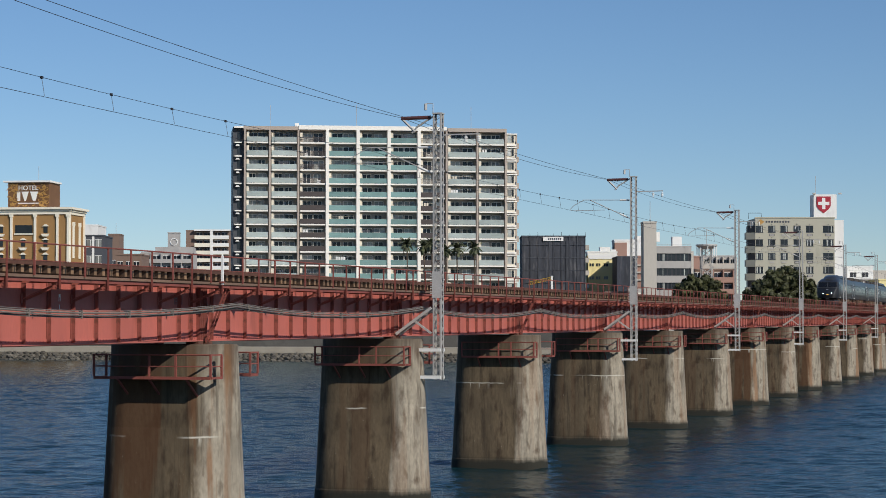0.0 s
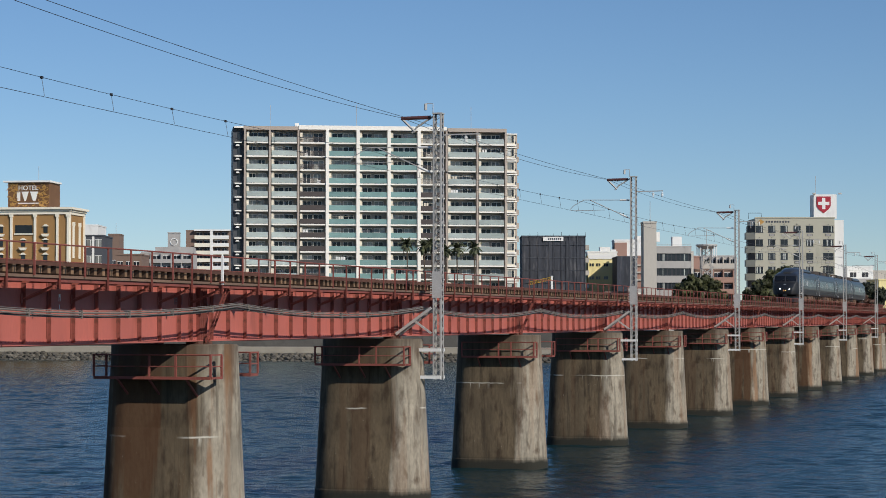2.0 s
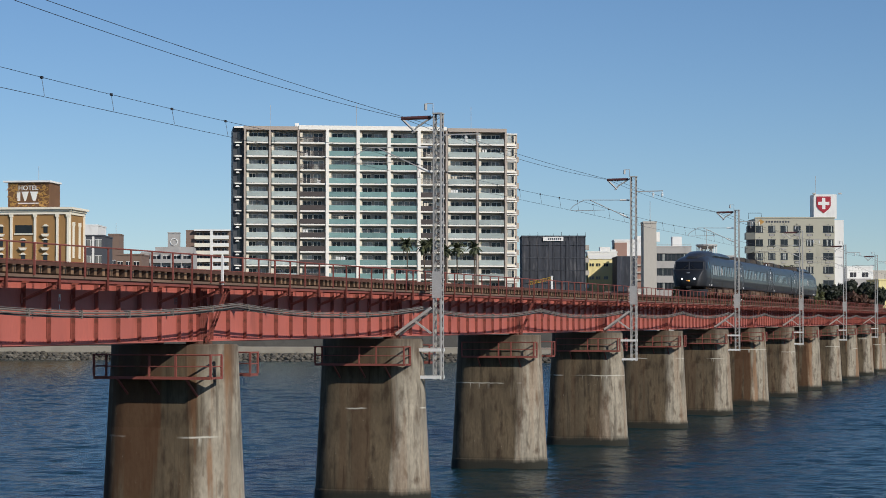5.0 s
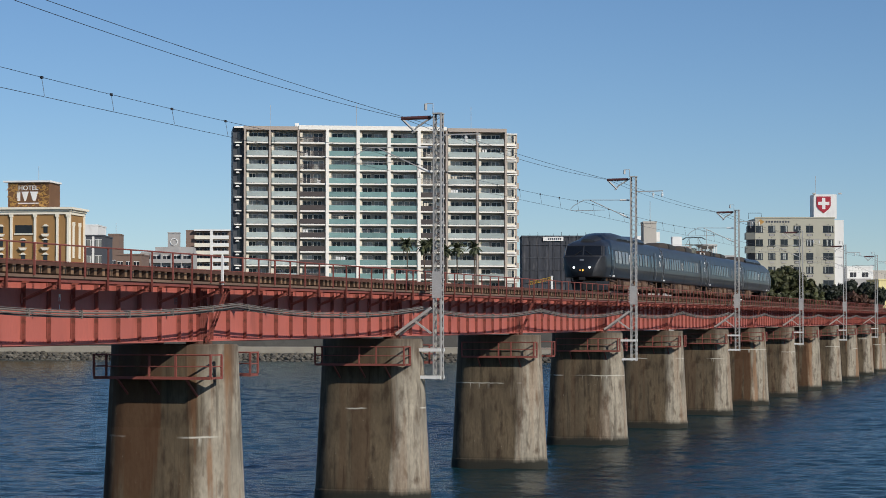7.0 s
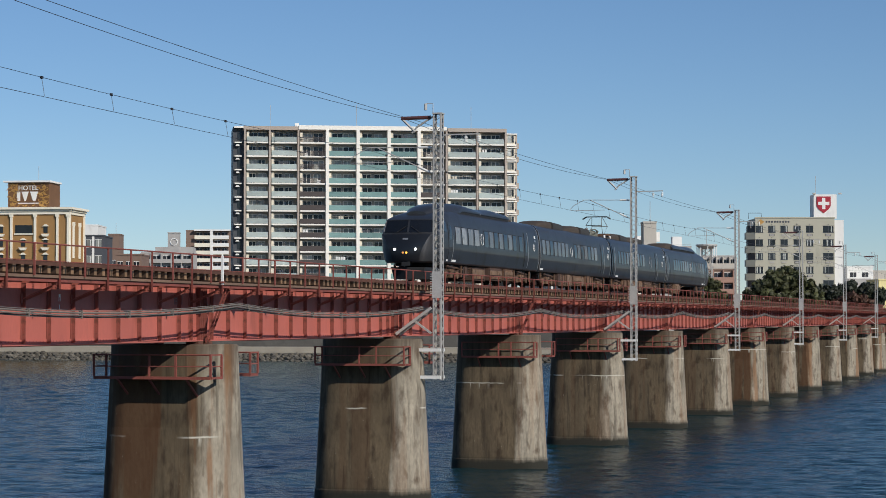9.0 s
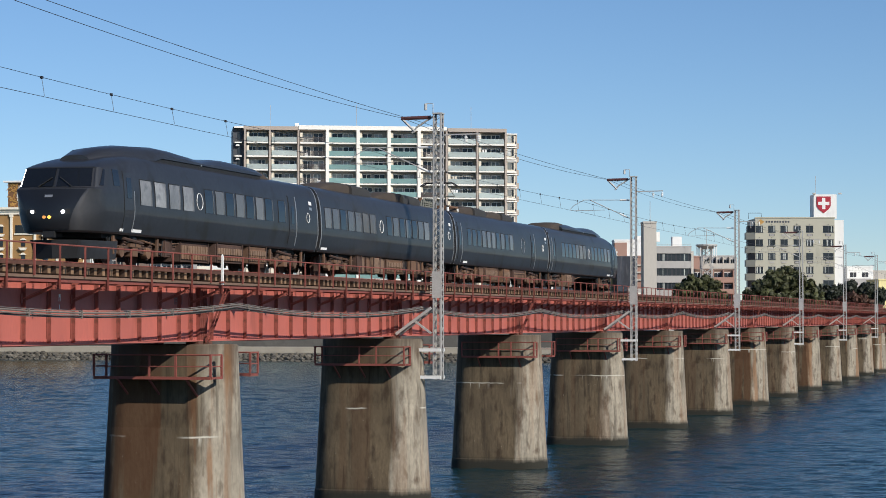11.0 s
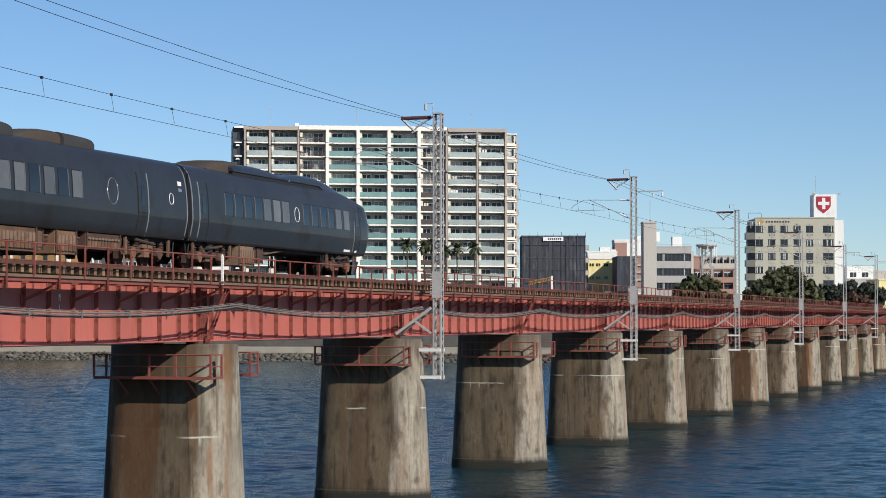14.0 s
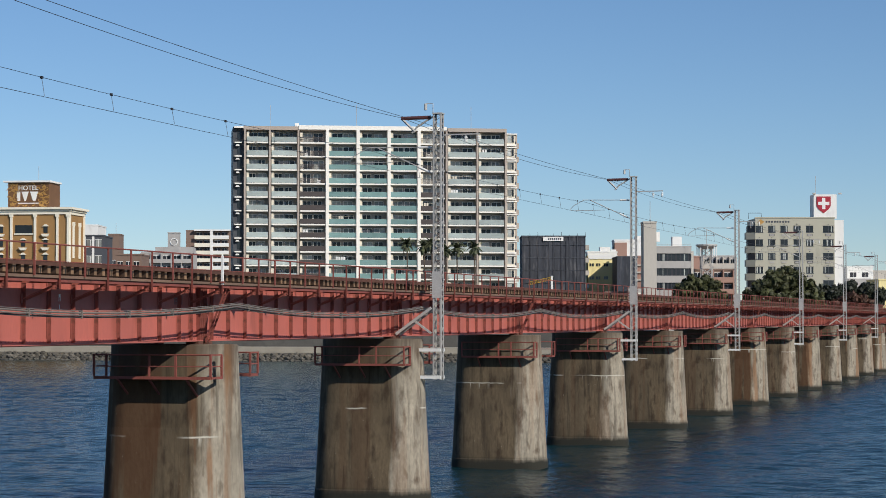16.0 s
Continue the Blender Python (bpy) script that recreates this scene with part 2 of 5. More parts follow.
    runs = calc("MULTIPLY", ramp(d, -0.35, 0.0, 1.0), ramp(noise(6.0, 3, (1, 1, 0.05)), 0.60, 0.68, 1.0))
    mark = calc("MAXIMUM", ramp(thick, 0.045, 0.012, 1.0), calc("MULTIPLY", runs, ramp(d, 0.01, 0.0, 1.0)))
    c = lay(c, calc("MULTIPLY", mark, ramp(noise(0.55, 2, (1, 1, 0.01)), 0.50, 0.58, 0.85)), (0.56, 0.53, 0.45))
    # wet weedy foot
    c = lay(c, ramp(calc("MULTIPLY_ADD", ragged, 0.5, z), 0.95, 0.6, 1.0), (0.022, 0.021, 0.014))
    links.new(c, bsdf.inputs["Base Color"])
    return m


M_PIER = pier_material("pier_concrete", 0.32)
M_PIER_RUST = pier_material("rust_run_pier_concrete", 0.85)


def pier_ring(z, half_x, half_y, pointed, seg=10):
    """A long outline with a round far end and a round or pointed near end."""
    r = half_y
    pts = []
    if pointed:
        pts += [(half_x - 1.45, -r, z), (half_x - 0.04, -0.3, z), (half_x, -0.2, z), (half_x, 0.2, z), (half_x - 0.04, 0.3, z), (half_x - 1.45, r, z)]
    else:
        for k in range(seg + 1):
            a = -math.pi / 2 + math.pi * k / seg
            pts.append((half_x - r + r * math.cos(a), r * math.sin(a), z))
    for k in range(seg + 1):
        a = math.pi / 2 + math.pi * k / seg
        pts.append((-half_x + r + r * math.cos(a), r * math.sin(a), z))
    return pts


def build_pier(pointed, label):
    top = thing("bridge_pier", label, "bridge pier", "piers of the railway bridge")
    # narrows towards the head, with a slightly proud footing under the tide mark
    rings = [pier_ring(-2.8, 2.92, 1.48, pointed), pier_ring(0.5, 2.72, 1.31, pointed), pier_ring(0.56, 2.69, 1.28, pointed),
             pier_ring(4.4, 2.49, 1.14, pointed), pier_ring(4.43, 2.485, 1.135, pointed), pier_ring(4.46, 2.49, 1.135, pointed),
             pier_ring(7.0, 2.36, 1.05, pointed), pier_ring(7.32, 2.36, 1.05, pointed), pier_ring(7.36, 2.30, 1.0, pointed)]
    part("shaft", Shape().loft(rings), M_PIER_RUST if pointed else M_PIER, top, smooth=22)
    for sx in (-0.95, 0.95):
        for sy in (-0.42, 0.42):
            part("bearing", Shape().box(sx - 0.24, sx + 0.24, sy - 0.22, sy + 0.22, 7.36, 7.47), M_RUST, top)
    return top


PIERS = range(FIRST, LAST + 1)
ROUND, POINT = (-2, 0, 1, 2, 3, 4, 6, 8, 10, 12, 14), (-1, 5, 7, 9, 11, 13, 15)
for pointed, numbers, label in ((False, ROUND, "tapered rust-stained concrete river pier with rounded ends"), (True, POINT, "rust-streaked concrete river pier with a pointed end")):
    first = build_pier(pointed, label)
    first.matrix_basis = pose(0, numbers[0] * SPAN, 0)
    for n in numbers[1:]:
        copy_thing(first, pose(0, n * SPAN, 0))


# ---- girders, walkway and track ----
STIFF = [0.17, 0.95] + [2.55 + 1.65 * k for k in range(12)] + [21.75, 22.53]
EDGE = 2.2


def build_span():
    top = thing("girder_span", "red painted steel plate-girder span with side walkway", "bridge span", "spans of the railway bridge")
    a, b = 0.09, SPAN - 0.09
    for side in (1, -1):
        x = 0.95 * side
        g = part("main_girder", Shape().box(x - 0.012, x + 0.012, a, b, 7.5, 9.45), M_RED, top)
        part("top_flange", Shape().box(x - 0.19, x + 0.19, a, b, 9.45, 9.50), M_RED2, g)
        part("bottom_flange", Shape().box(x - 0.19, x + 0.19, a, b, 7.46, 7.50).box(x - 0.1, x + 0.1, a + 3.2, b - 3.2, 7.43, 7.459), M_RED, g)
        s = Shape()
        for k in range(int((b - a) / 0.22)):
            s.box(min(x + 0.013 * side, x + 0.03 * side), max(x + 0.013 * side, x + 0.03 * side), a + 0.1 + k * 0.22, a + 0.135 + k * 0.22, 7.56, 7.595)
        part("flange_angle", Shape().box(min(x + 0.0125 * side, x + 0.024 * side), max(x + 0.0125 * side, x + 0.024 * side), a, b, 7.502, 7.63), M_RED, g)
        tagged(part("rivet_row", s, M_RED2, g), kind="stuff")
        xs = (x + 0.025 * side, x + 0.15 * side)
        # stiffeners in a darker red than the web
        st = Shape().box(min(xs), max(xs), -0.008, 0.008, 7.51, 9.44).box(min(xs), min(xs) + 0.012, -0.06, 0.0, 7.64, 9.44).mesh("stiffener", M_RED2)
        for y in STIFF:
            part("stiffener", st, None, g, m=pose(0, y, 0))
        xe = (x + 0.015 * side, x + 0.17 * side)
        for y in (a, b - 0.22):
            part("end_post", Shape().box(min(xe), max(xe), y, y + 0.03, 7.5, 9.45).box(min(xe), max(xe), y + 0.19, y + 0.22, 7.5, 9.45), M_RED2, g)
    fr = Shape().beam((-0.93, 0, 7.6), (0.93, 0, 9.3), 0.08).beam((0.93, 0.09, 7.6), (-0.93, 0.09, 9.3), 0.08).beam((-0.93, 0, 7.6), (0.93, 0, 7.6), 0.08).mesh("cross_frame", M_RED2)
    for k in range(0, 8):
        part("cross_frame", fr, None, top, m=pose(0, 0.3 + k * (SPAN - 0.6) / 7, 0))
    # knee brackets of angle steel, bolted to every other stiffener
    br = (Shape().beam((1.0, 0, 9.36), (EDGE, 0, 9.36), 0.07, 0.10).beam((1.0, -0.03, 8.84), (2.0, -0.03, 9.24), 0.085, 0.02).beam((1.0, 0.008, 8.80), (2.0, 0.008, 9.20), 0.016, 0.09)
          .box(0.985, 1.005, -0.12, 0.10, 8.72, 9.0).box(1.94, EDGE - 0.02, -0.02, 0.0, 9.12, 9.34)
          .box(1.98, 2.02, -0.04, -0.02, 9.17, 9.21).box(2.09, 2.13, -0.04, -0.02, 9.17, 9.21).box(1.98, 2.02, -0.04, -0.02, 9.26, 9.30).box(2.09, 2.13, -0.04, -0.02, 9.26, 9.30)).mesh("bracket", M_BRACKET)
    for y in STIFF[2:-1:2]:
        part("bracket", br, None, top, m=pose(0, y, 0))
    for x0, x1 in ((1.42, 1.66), (1.68, 1.92), (1.94, EDGE - 0.07)):
        part("walkway_plank", Shape().box(x0, x1, 0.02, SPAN - 0.02, 9.43, 9.47), M_RUST, top)
    part("walkway_runner", Shape().box(EDGE - 0.14, EDGE - 0.06, 0.02, SPAN - 0.02, 9.33, 9.43), M_RED2, top)
    part("walkway_edge", Shape().box(EDGE - 0.06, EDGE, 0.01, SPAN - 0.01, 9.445, 9.53), M_EDGE, top, "light tan timber walkway edge")
    rail = part("handrail", Shape().tube([(EDGE + 0.04, 0, 10.43), (EDGE + 0.04, SPAN, 10.43)], 0.026), M_RED2, top, "thin red-brown walkway handrail")
    long_post = Shape().box(EDGE + 0.01, EDGE + 0.075, -0.035, -0.027, 9.12, 10.43).box(EDGE + 0.01, EDGE + 0.018, -0.035, 0.035, 9.12, 10.43).mesh("post", M_RED2)
    short_post = Shape().box(EDGE + 0.015, EDGE + 0.065, -0.025, 0.025, 9.5, 10.43).mesh("post", M_RED2)
    for k, y in enumerate(STIFF[1:-1]):
        part("post", short_post if k % 2 == 0 else long_post, None, rail, m=pose(0, y - 0.05, 0))
    return top


first = build_span()
first.matrix_basis = pose(0, FIRST * SPAN, 0)
for n in list(PIERS)[1:]:
    copy_thing(first, pose(0, n * SPAN, 0))

Y0, Y1 = FIRST * SPAN, (LAST + 1) * SPAN
track = thing("railway_track", "single railway track on timber bridge sleepers", "railway track", kind="structure")
for x in (-0.566, 0.566):
    out = [(x - 0.064, 9.85), (x + 0.064, 9.85), (x + 0.064, 9.865), (x + 0.01, 9.885), (x + 0.01, 9.96), (x + 0.033, 9.968), (x + 0.033, 10.0),
           (x - 0.033, 10.0), (x - 0.033, 9.968), (x - 0.01, 9.96), (x - 0.01, 9.885), (x - 0.064, 9.865)]
    part("rail", Shape().prism(out, "y", Y0, Y1), M_RAIL, track)
for x in (-1.22, 1.22):
    part("guard_timber", Shape().box(x - 0.09, x + 0.09, Y0, Y1, 9.852, 9.975), M_RUST, track)
    part("guard_angle", Shape().box(x + 0.075, x + 0.105, Y0, Y1, 9.977, 10.0), M_RED2, track, "thin red steel angle on the guard timber")


# ---- catenary poles and wires ----
PX = 3.12
M_BROWN = mat("brown_insulator", (0.12, 0.05, 0.045), 0.35, 0, 0.2, 3, 20, 0)


def build_pole():
    top = thing("catenary_pole", "grey galvanised lattice catenary pole bolted to a pier", "catenary pole", "catenary poles on the bridge")
    z0, z1, h = 5.5, 17.55, 0.2
    for sx in (-1, 1):
        for sy in (-1, 1):
            x, y = PX + sx * h, sy * h
            part("chord", Shape().box(min(x, x - sx * 0.075), max(x, x - sx * 0.075), y - 0.006, y + 0.006, z0, z1)
                 .box(x - 0.006, x + 0.006, min(y, y - sy * 0.075), max(y, y - sy * 0.075), z0, z1), M_STEEL, top)
    n, step, o = 40, (z1 - z0) / 40, h - 0.02
    bars = {}
    for face in range(4):
        for flip in (1, -1):
            p, q = -h * flip, h * flip
            ends = {0: ((PX + p, -o), (PX + q, -o)), 1: ((PX + p, o), (PX + q, o)), 2: ((PX - o, p), (PX - o, q)), 3: ((PX + o, p), (PX + o, q))}[face]
            bars[face, flip] = Shape().beam((*ends[0], 0), (*ends[1], step), 0.045, 0.012 if face < 2 else 0.045).mesh("lacing_bar", M_STEEL)
    for face in range(4):
        for k in range(n):
            part("lacing_bar", bars[face, 1 if k % 2 else -1], None, top, m=pose(0, 0, z0 + k * step))
    part("cap", Shape().box(PX - 0.23, PX + 0.23, -0.23, 0.23, z1, z1 + 0.06), M_STEEL, top)
    part("step_guard", Shape().box(PX - 0.225, PX + 0.225, -0.25, -0.21, 9.2, 10.4), M_STEEL, top, "pale grey guard plate with climbing spikes")
    s = Shape()
    for k in range(9):
        s.beam((PX + 0.2, -0.23, 9.4 + k * 0.11), (PX + 0.31, -0.25, 9.4 + k * 0.11), 0.03)
        s.beam((PX - 0.2, -0.23, 9.4 + k * 0.11), (PX - 0.31, -0.25, 9.4 + k * 0.11), 0.03)
    part("spike", s, M_STEEL, top)
    for z in (5.62, 6.85):
        part("bracket", Shape().beam((1.95, -0.3, z), (PX + 0.2, -0.3, z), 0.09, 0.14).beam((1.95, 0.3, z), (PX + 0.2, 0.3, z), 0.09, 0.14).box(1.9, 2.0, -0.5, 0.5, z - 0.1, z + 0.1),
             M_WHITE, top, "pale painted clamp on the pier head")
    part("strut", Shape().beam((1.2, -0.28, 7.56), (PX - 0.25, -0.28, 8.75), 0.11, 0.13).beam((2.1, -0.28, 8.15), (PX - 0.25, -0.28, 7.6), 0.09), M_STEEL, top)
    part("strut", Shape().beam((1.2, 0.28, 7.56), (PX - 0.25, 0.28, 8.75), 0.11, 0.13), M_STEEL, top)
    # feeder arm with long brown insulators
    part("feeder_insulator", Shape().tube([(PX - 0.35, 0, 17.42), (PX - 1.75, 0, 17.40)], 0.085, 8), M_BROWN, top, "long brown strain insulator")
    part("feeder_arm", Shape().tube([(PX - 0.25, 0, 17.45), (PX - 1.0, 0, 17.0), (PX - 1.25, 0, 16.72)], 0.045).tube([(PX - 1.75, 0, 17.40), (PX - 1.1, 0, 16.78)], 0.06), M_STEEL, top)
    part("side_arm", Shape().beam((PX + 0.25, 0, 16.6), (PX + 1.95, 0, 16.62), 0.06), M_STEEL, top)
    for x in (1.3, 1.9):
        s = Shape().tube([(PX + x, 0, 16.6), (PX + x, 0, 16.2)], 0.02)
        for z in (16.45, 16.36, 16.27):
            s.tube([(PX + x, 0, z), (PX + x, 0, z + 0.05)], 0.085, 8)
        part("insulator", s, M_WHITE, top, "white porcelain insulator")
    part("lightning_horn", Shape().tube([(PX - 0.25, 0, 17.6), (PX - 0.25, 0, 18.05), (PX - 0.6, 0, 18.05)], 0.02).tube([(PX - 0.6, 0, 18.05), (PX - 0.6, 0, 17.75)], 0.07, 8), M_STEEL, top)
    # hinged arm over the track
    arm = part("cantilever", Shape().tube([(PX - 0.25, 0, 16.05), (PX - 3.4, 0, 16.1)], 0.026).tube([(PX - 0.25, 0, 14.85), (PX - 2.9, 0, 16.08)], 0.03)
               .tube([(PX - 3.3, 0, 16.1), (PX - 4.0, 0, 15.75), (PX - 4.25, 0, 15.5), (PX - 4.2, 0, 15.4), (PX - 1.9, 0, 15.42)], 0.02), M_STEEL, top)
    for p, q in (((PX - 0.3, 0, 16.05), (PX - 0.9, 0, 16.06)), ((PX - 0.4, 0, 14.92), (PX - 0.9, 0, 15.15))):
        part("insulator", Shape().tube([p, q], 0.055, 8), M_WHITE, arm)
    return top


POLES = [2 * i for i in range(-1, 8)]
first = build_pole()
first.matrix_basis = pose(0, POLES[0] * SPAN, 0)
for n in POLES[1:]:
    copy_thing(first, pose(0, n * SPAN, 0))


def wire(name, label, x, z, sag, r, lift=0.0):
    """One wire over all poles, hanging between them."""
    pts = []
    for n in POLES[:-1]:
        for k in range(14):
            t = k / 14
            pts.append((x, (n + 2 * t) * SPAN, z - sag * 4 * t * (1 - t) + (lift * (1 - t) if n < 0 else 0.0)))
    pts.append((x, POLES[-1] * SPAN, z))
    ob = part(name, Shape().tube(pts, r, 5), M_WIRE)
    return tagged(ob, label, "overhead wire", "overhead wires")


wire("feeder_wire", "dark feeder wire slung between pole tops", 1.4, 17.42, 0.34, 0.011, 0.30)
wire("feeder_wire", "dark feeder wire slung between pole tops", 2.3, 17.22, 0.16, 0.011, 0.42)
wire("messenger_wire", "dark messenger wire above the track", -0.1, 15.95, 0.2, 0.009)
wire("contact_wire", "straight contact wire above the rails", 0.0, 15.20, 0.03, 0.009)
drop = Shape()
for n in POLES[:-1]:
    for k in range(9):
        t = (2.3 + 5.08 * k) / (2 * SPAN)
        drop.tube([(-0.1, (n + 2 * t) * SPAN, 15.95 - 0.2 * 4 * t * (1 - t)), (0, (n + 2 * t) * SPAN, 15.20)], 0.008, 4)
        drop.box(-0.13, -0.07, (n + 2 * t) * SPAN - 0.06, (n + 2 * t) * SPAN + 0.06, 15.91 - 0.2 * 4 * t * (1 - t), 15.99 - 0.2 * 4 * t * (1 - t))
tagged(part("wire_droppers", drop, M_WIRE), "thin droppers between messenger and contact wire", "droppers", kind="stuff")


def side_cable():
    """The grey cable that hangs in loops along the walkway."""
    top = thing("side_cable", "grey sheathed cable hanging in shallow loops along the girders", "cable")
    pts = []
    for n in PIERS:
        for k in range(20):
            t = k / 20
            pts.append((2.35, (n + t) * SPAN, 8.76 - 0.33 * 4 * t * (1 - t)))
    for dx, dz, r in ((0.0, 0.0, 0.032), (0.05, -0.075, 0.026), (-0.03, -0.13, 0.030), (0.02, 0.06, 0.014)):
        run = [(x + dx, y, z + dz + 0.006 * math.sin(3.1 * y + 40 * dx)) for x, y, z in pts]
        part("cable", Shape().tube(run, r, 6), M_CABLE, top)
    clip = Shape().box(-0.045, 0.075, -0.015, 0.015, -0.165, 0.07).mesh("clip", M_CABLE)
    for x, y, z in pts[::3]:
        part("clip", clip, None, top, m=pose(x, y, z))
    return top


side_cable()


def build_brace():
    top = thing("walkway_brace", "slanting red steel ladder brace at a pier", "brace", "braces at the piers")
    for dy in (0.0, 0.26):
        part("stringer", Shape().beam((1.2, dy, 7.42), (1.98, dy, 9.4), 0.03, 0.07), M_RED2, top)
    rung = Shape().beam((0, 0.015, 0), (0, 0.245, 0), 0.028).mesh("rung", M_RED2)
    for k in range(8):
        t = (k + 0.5) / 8
        part("rung", rung, None, top, m=pose(1.2 + 0.78 * t, 0, 7.42 + 1.98 * t))
    return top


first = build_brace()
first.matrix_basis = pose(0, -1 * SPAN, 0)
for n in (1, 3, 5, 7):
    copy_thing(first, pose(0, n * SPAN, 0))


def build_platform(half, reach, z, y, label):
    """A maintenance platform on a pier's face, reach metres out."""
    top = thing("service_platform", label, "platform", "pier platforms")
    far, right = y - reach, half
    part("deck_frame", Shape().box(-half, right, far, far + 0.09, z, z + 0.1).box(-half, right, y - 0.1, y, z, z + 0.08), M_RED2, top)
    part("grating", Shape().box(-half + 0.02, right - 0.02, far + 0.09, y - 0.1, z + 0.02, z + 0.05), M_RUST, top)
    for x in (-half + 0.9, -half + 2.1, half - 0.9):
        part("knee_brace", Shape().beam((x, far + 0.04, z), (x + 0.05, y + 0.15, z - 0.6), 0.06), M_RED2, top)
    rail = part("pipe_rail", Shape().tube([(-half, far + 0.04, z + 0.85), (right, far + 0.04, z + 0.85)], 0.03).tube([(-half, far + 0.04, z + 0.45), (right, far + 0.04, z + 0.45)], 0.022), M_RED2, top)
    for x in (-half, -half + 2.1, half - 1.3, half):
        part("post", Shape().box(x - 0.035, x + 0.035, far + 0.005, far + 0.075, z + 0.1, z + 0.88), M_RED2, rail)
    for x in (-half, right):
        part("end_frame", Shape().beam((x, far + 0.04, z + 0.85), (x, y + 0.3, z + 0.85), 0.05).beam((x, y + 0.3, z), (x, y + 0.3, z + 0.85), 0.07)
             .beam((x, far + 0.1, z + 0.45), (x, y + 0.3, z + 0.45), 0.04).beam((x, far + 0.1, z + 0.05), (x, y + 0.3, z + 0.05), 0.08), M_RED2, top)
    return top


for n, half, reach in ((-1, 2.2, 0.75), (0, 2.1, 0.7)):
    build_platform(half, reach, 6.15, -1.15, "rusty red maintenance platform with pipe rails on a pier").matrix_basis = pose(-0.05, n * SPAN, 0)
    back = build_platform(half + 0.35, 0.5, 6.2, -1.15, "red platform on a pier's far face")
    back.matrix_basis = pose(0, n * SPAN, 0, 0, 0, 180)
first = build_platform(2.05, 0.45, 6.12, -1.12, "narrow red walkway frame on a pier face")
first.matrix_basis = pose(0.3, SPAN, 0)
for n in range(2, 14):
    copy_thing(first, pose(0.3, n * SPAN, 0))
    copy_thing(first, pose(0.3, n * SPAN, 0, 0, 0, 180))
copy_thing(first, pose(0.75, SPAN, 0, 0, 0, 180))


post = thing("marker_post", "white marker post on the walkway edge", "marker post", m=pose(EDGE + 0.09, -23.85, 0))
part("post", Shape().box(-0.035, 0.035, -0.05, 0.05, 9.45, 10.42).prism([(-0.035, 10.42), (0.035, 10.42), (0.0, 10.5)], "y", -0.05, 0.05), M_WHITE, post)
part("clamp", Shape().box(-0.08, 0.07, -0.09, 0.09, 9.5, 9.56), M_RED2, post)
mark = thing("painted_mark", "small white painted mark on the girder web", "painted mark", m=pose(0.97, -33.79, 8.81))
part("stroke", Shape().box(0, 0.006, -0.05, 0.07, 0.10, 0.20).box(0, 0.006, -0.05, -0.02, -0.02, 0.099).box(0, 0.006, 0.045, 0.07, -0.02, 0.099), M_WHITE, mark)
part("stroke", Shape().box(0, 0.006, -0.02, 0.03, -0.26, -0.12), M_WHITE, mark)
plate = thing("notice_plate", "faded red plate with a pale outline on the girder web", "plate", m=pose(0.965, -24.65, 8.91))
part("panel", Shape().box(0, 0.008, -0.36, 0.36, -0.16, 0.16), M_RED2, plate)
part("outline", Shape().box(0.0085, 0.012, -0.36, 0.36, 0.13, 0.15).box(0.0085, 0.012, -0.36, 0.36, -0.15, -0.13).box(0.0085, 0.012, -0.36, -0.33, -0.129, 0.129).box(0.0085, 0.012, 0.33, 0.36, -0.129, 0.129)
     .box(0.0085, 0.012, -0.25, 0.2, 0.03, 0.06).box(0.0085, 0.012, -0.25, 0.1, -0.06, -0.03), M_CABLE, plate)


# ---- far town ----
def plaster(name, color, var=0.10):
    return mat(name, color, 0.85, 0, var, 0.12, 2.5, 0.05, tuple(c * 0.72 for c in color), 0.12, (1, 1, 0.4))


M_FRAMEW = mat("white_concrete_frame", (0.87, 0.83, 0.755), 0.75, 0, 0.05, 0.2, 3, 0.03)
M_FRAMET = mat("tan_tile", (0.42, 0.355, 0.30), 0.7, 0, 0.10, 0.3, 6, 0.03)
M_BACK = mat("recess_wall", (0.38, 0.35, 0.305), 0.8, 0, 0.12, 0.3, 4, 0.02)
M_ENDSHADE = mat("dark_shade_wall", (0.055, 0.06, 0.07), 0.6, 0, 0.2, 0.4, 5, 0.02)
M_PARTN = mat("cream_partition", (0.72, 0.66, 0.54), 0.7, 0, 0.08, 1, 6, 0.0)
M_DBAL = mat("dark_balustrade", (0.075, 0.06, 0.055), 0.5, 0.2, 0.2, 2, 10, 0.0)
M_WIN = glassy("window_glass", (0.030, 0.036, 0.042), 0.12, 0.3)
M_WINL = mat("curtained_glass", (0.36, 0.37, 0.35), 0.2, 0, 0.3, 0.8, 4, 0.0, spread=0.5)
M_DARK = mat("solid_dark_fill", (0.03, 0.03, 0.035), 0.4, 0, 0.2, 1, 6, 0)
M_OCHRE = plaster("ochre_render", (0.34, 0.195, 0.07))
M_CREAM = plaster("cream_stucco", (0.84, 0.78, 0.64), 0.06)
M_SIGNBR = mat("brown_sign_panel", (0.17, 0.085, 0.035), 0.6, 0, 0.2, 0.4, 3, 0.02)
M_GOLD = mat("gold_ornament", (0.50, 0.29, 0.08), 0.5, 0.2, 0.2, 1, 6, 0.0)
M_NET = mat("black_scaffold_net", (0.050, 0.055, 0.070), 0.85, 0, 0.45, 0.5, 5, 0.2, (0.11, 0.11, 0.12), 0.28, (1, 1, 0.16))
M_YEL = plaster("yellow_render", (0.86, 0.74, 0.36), 0.05)
M_GREY = plaster("grey_render", (0.42, 0.40, 0.38))
M_DGREY = plaster("slate_grey_render", (0.075, 0.08, 0.095))
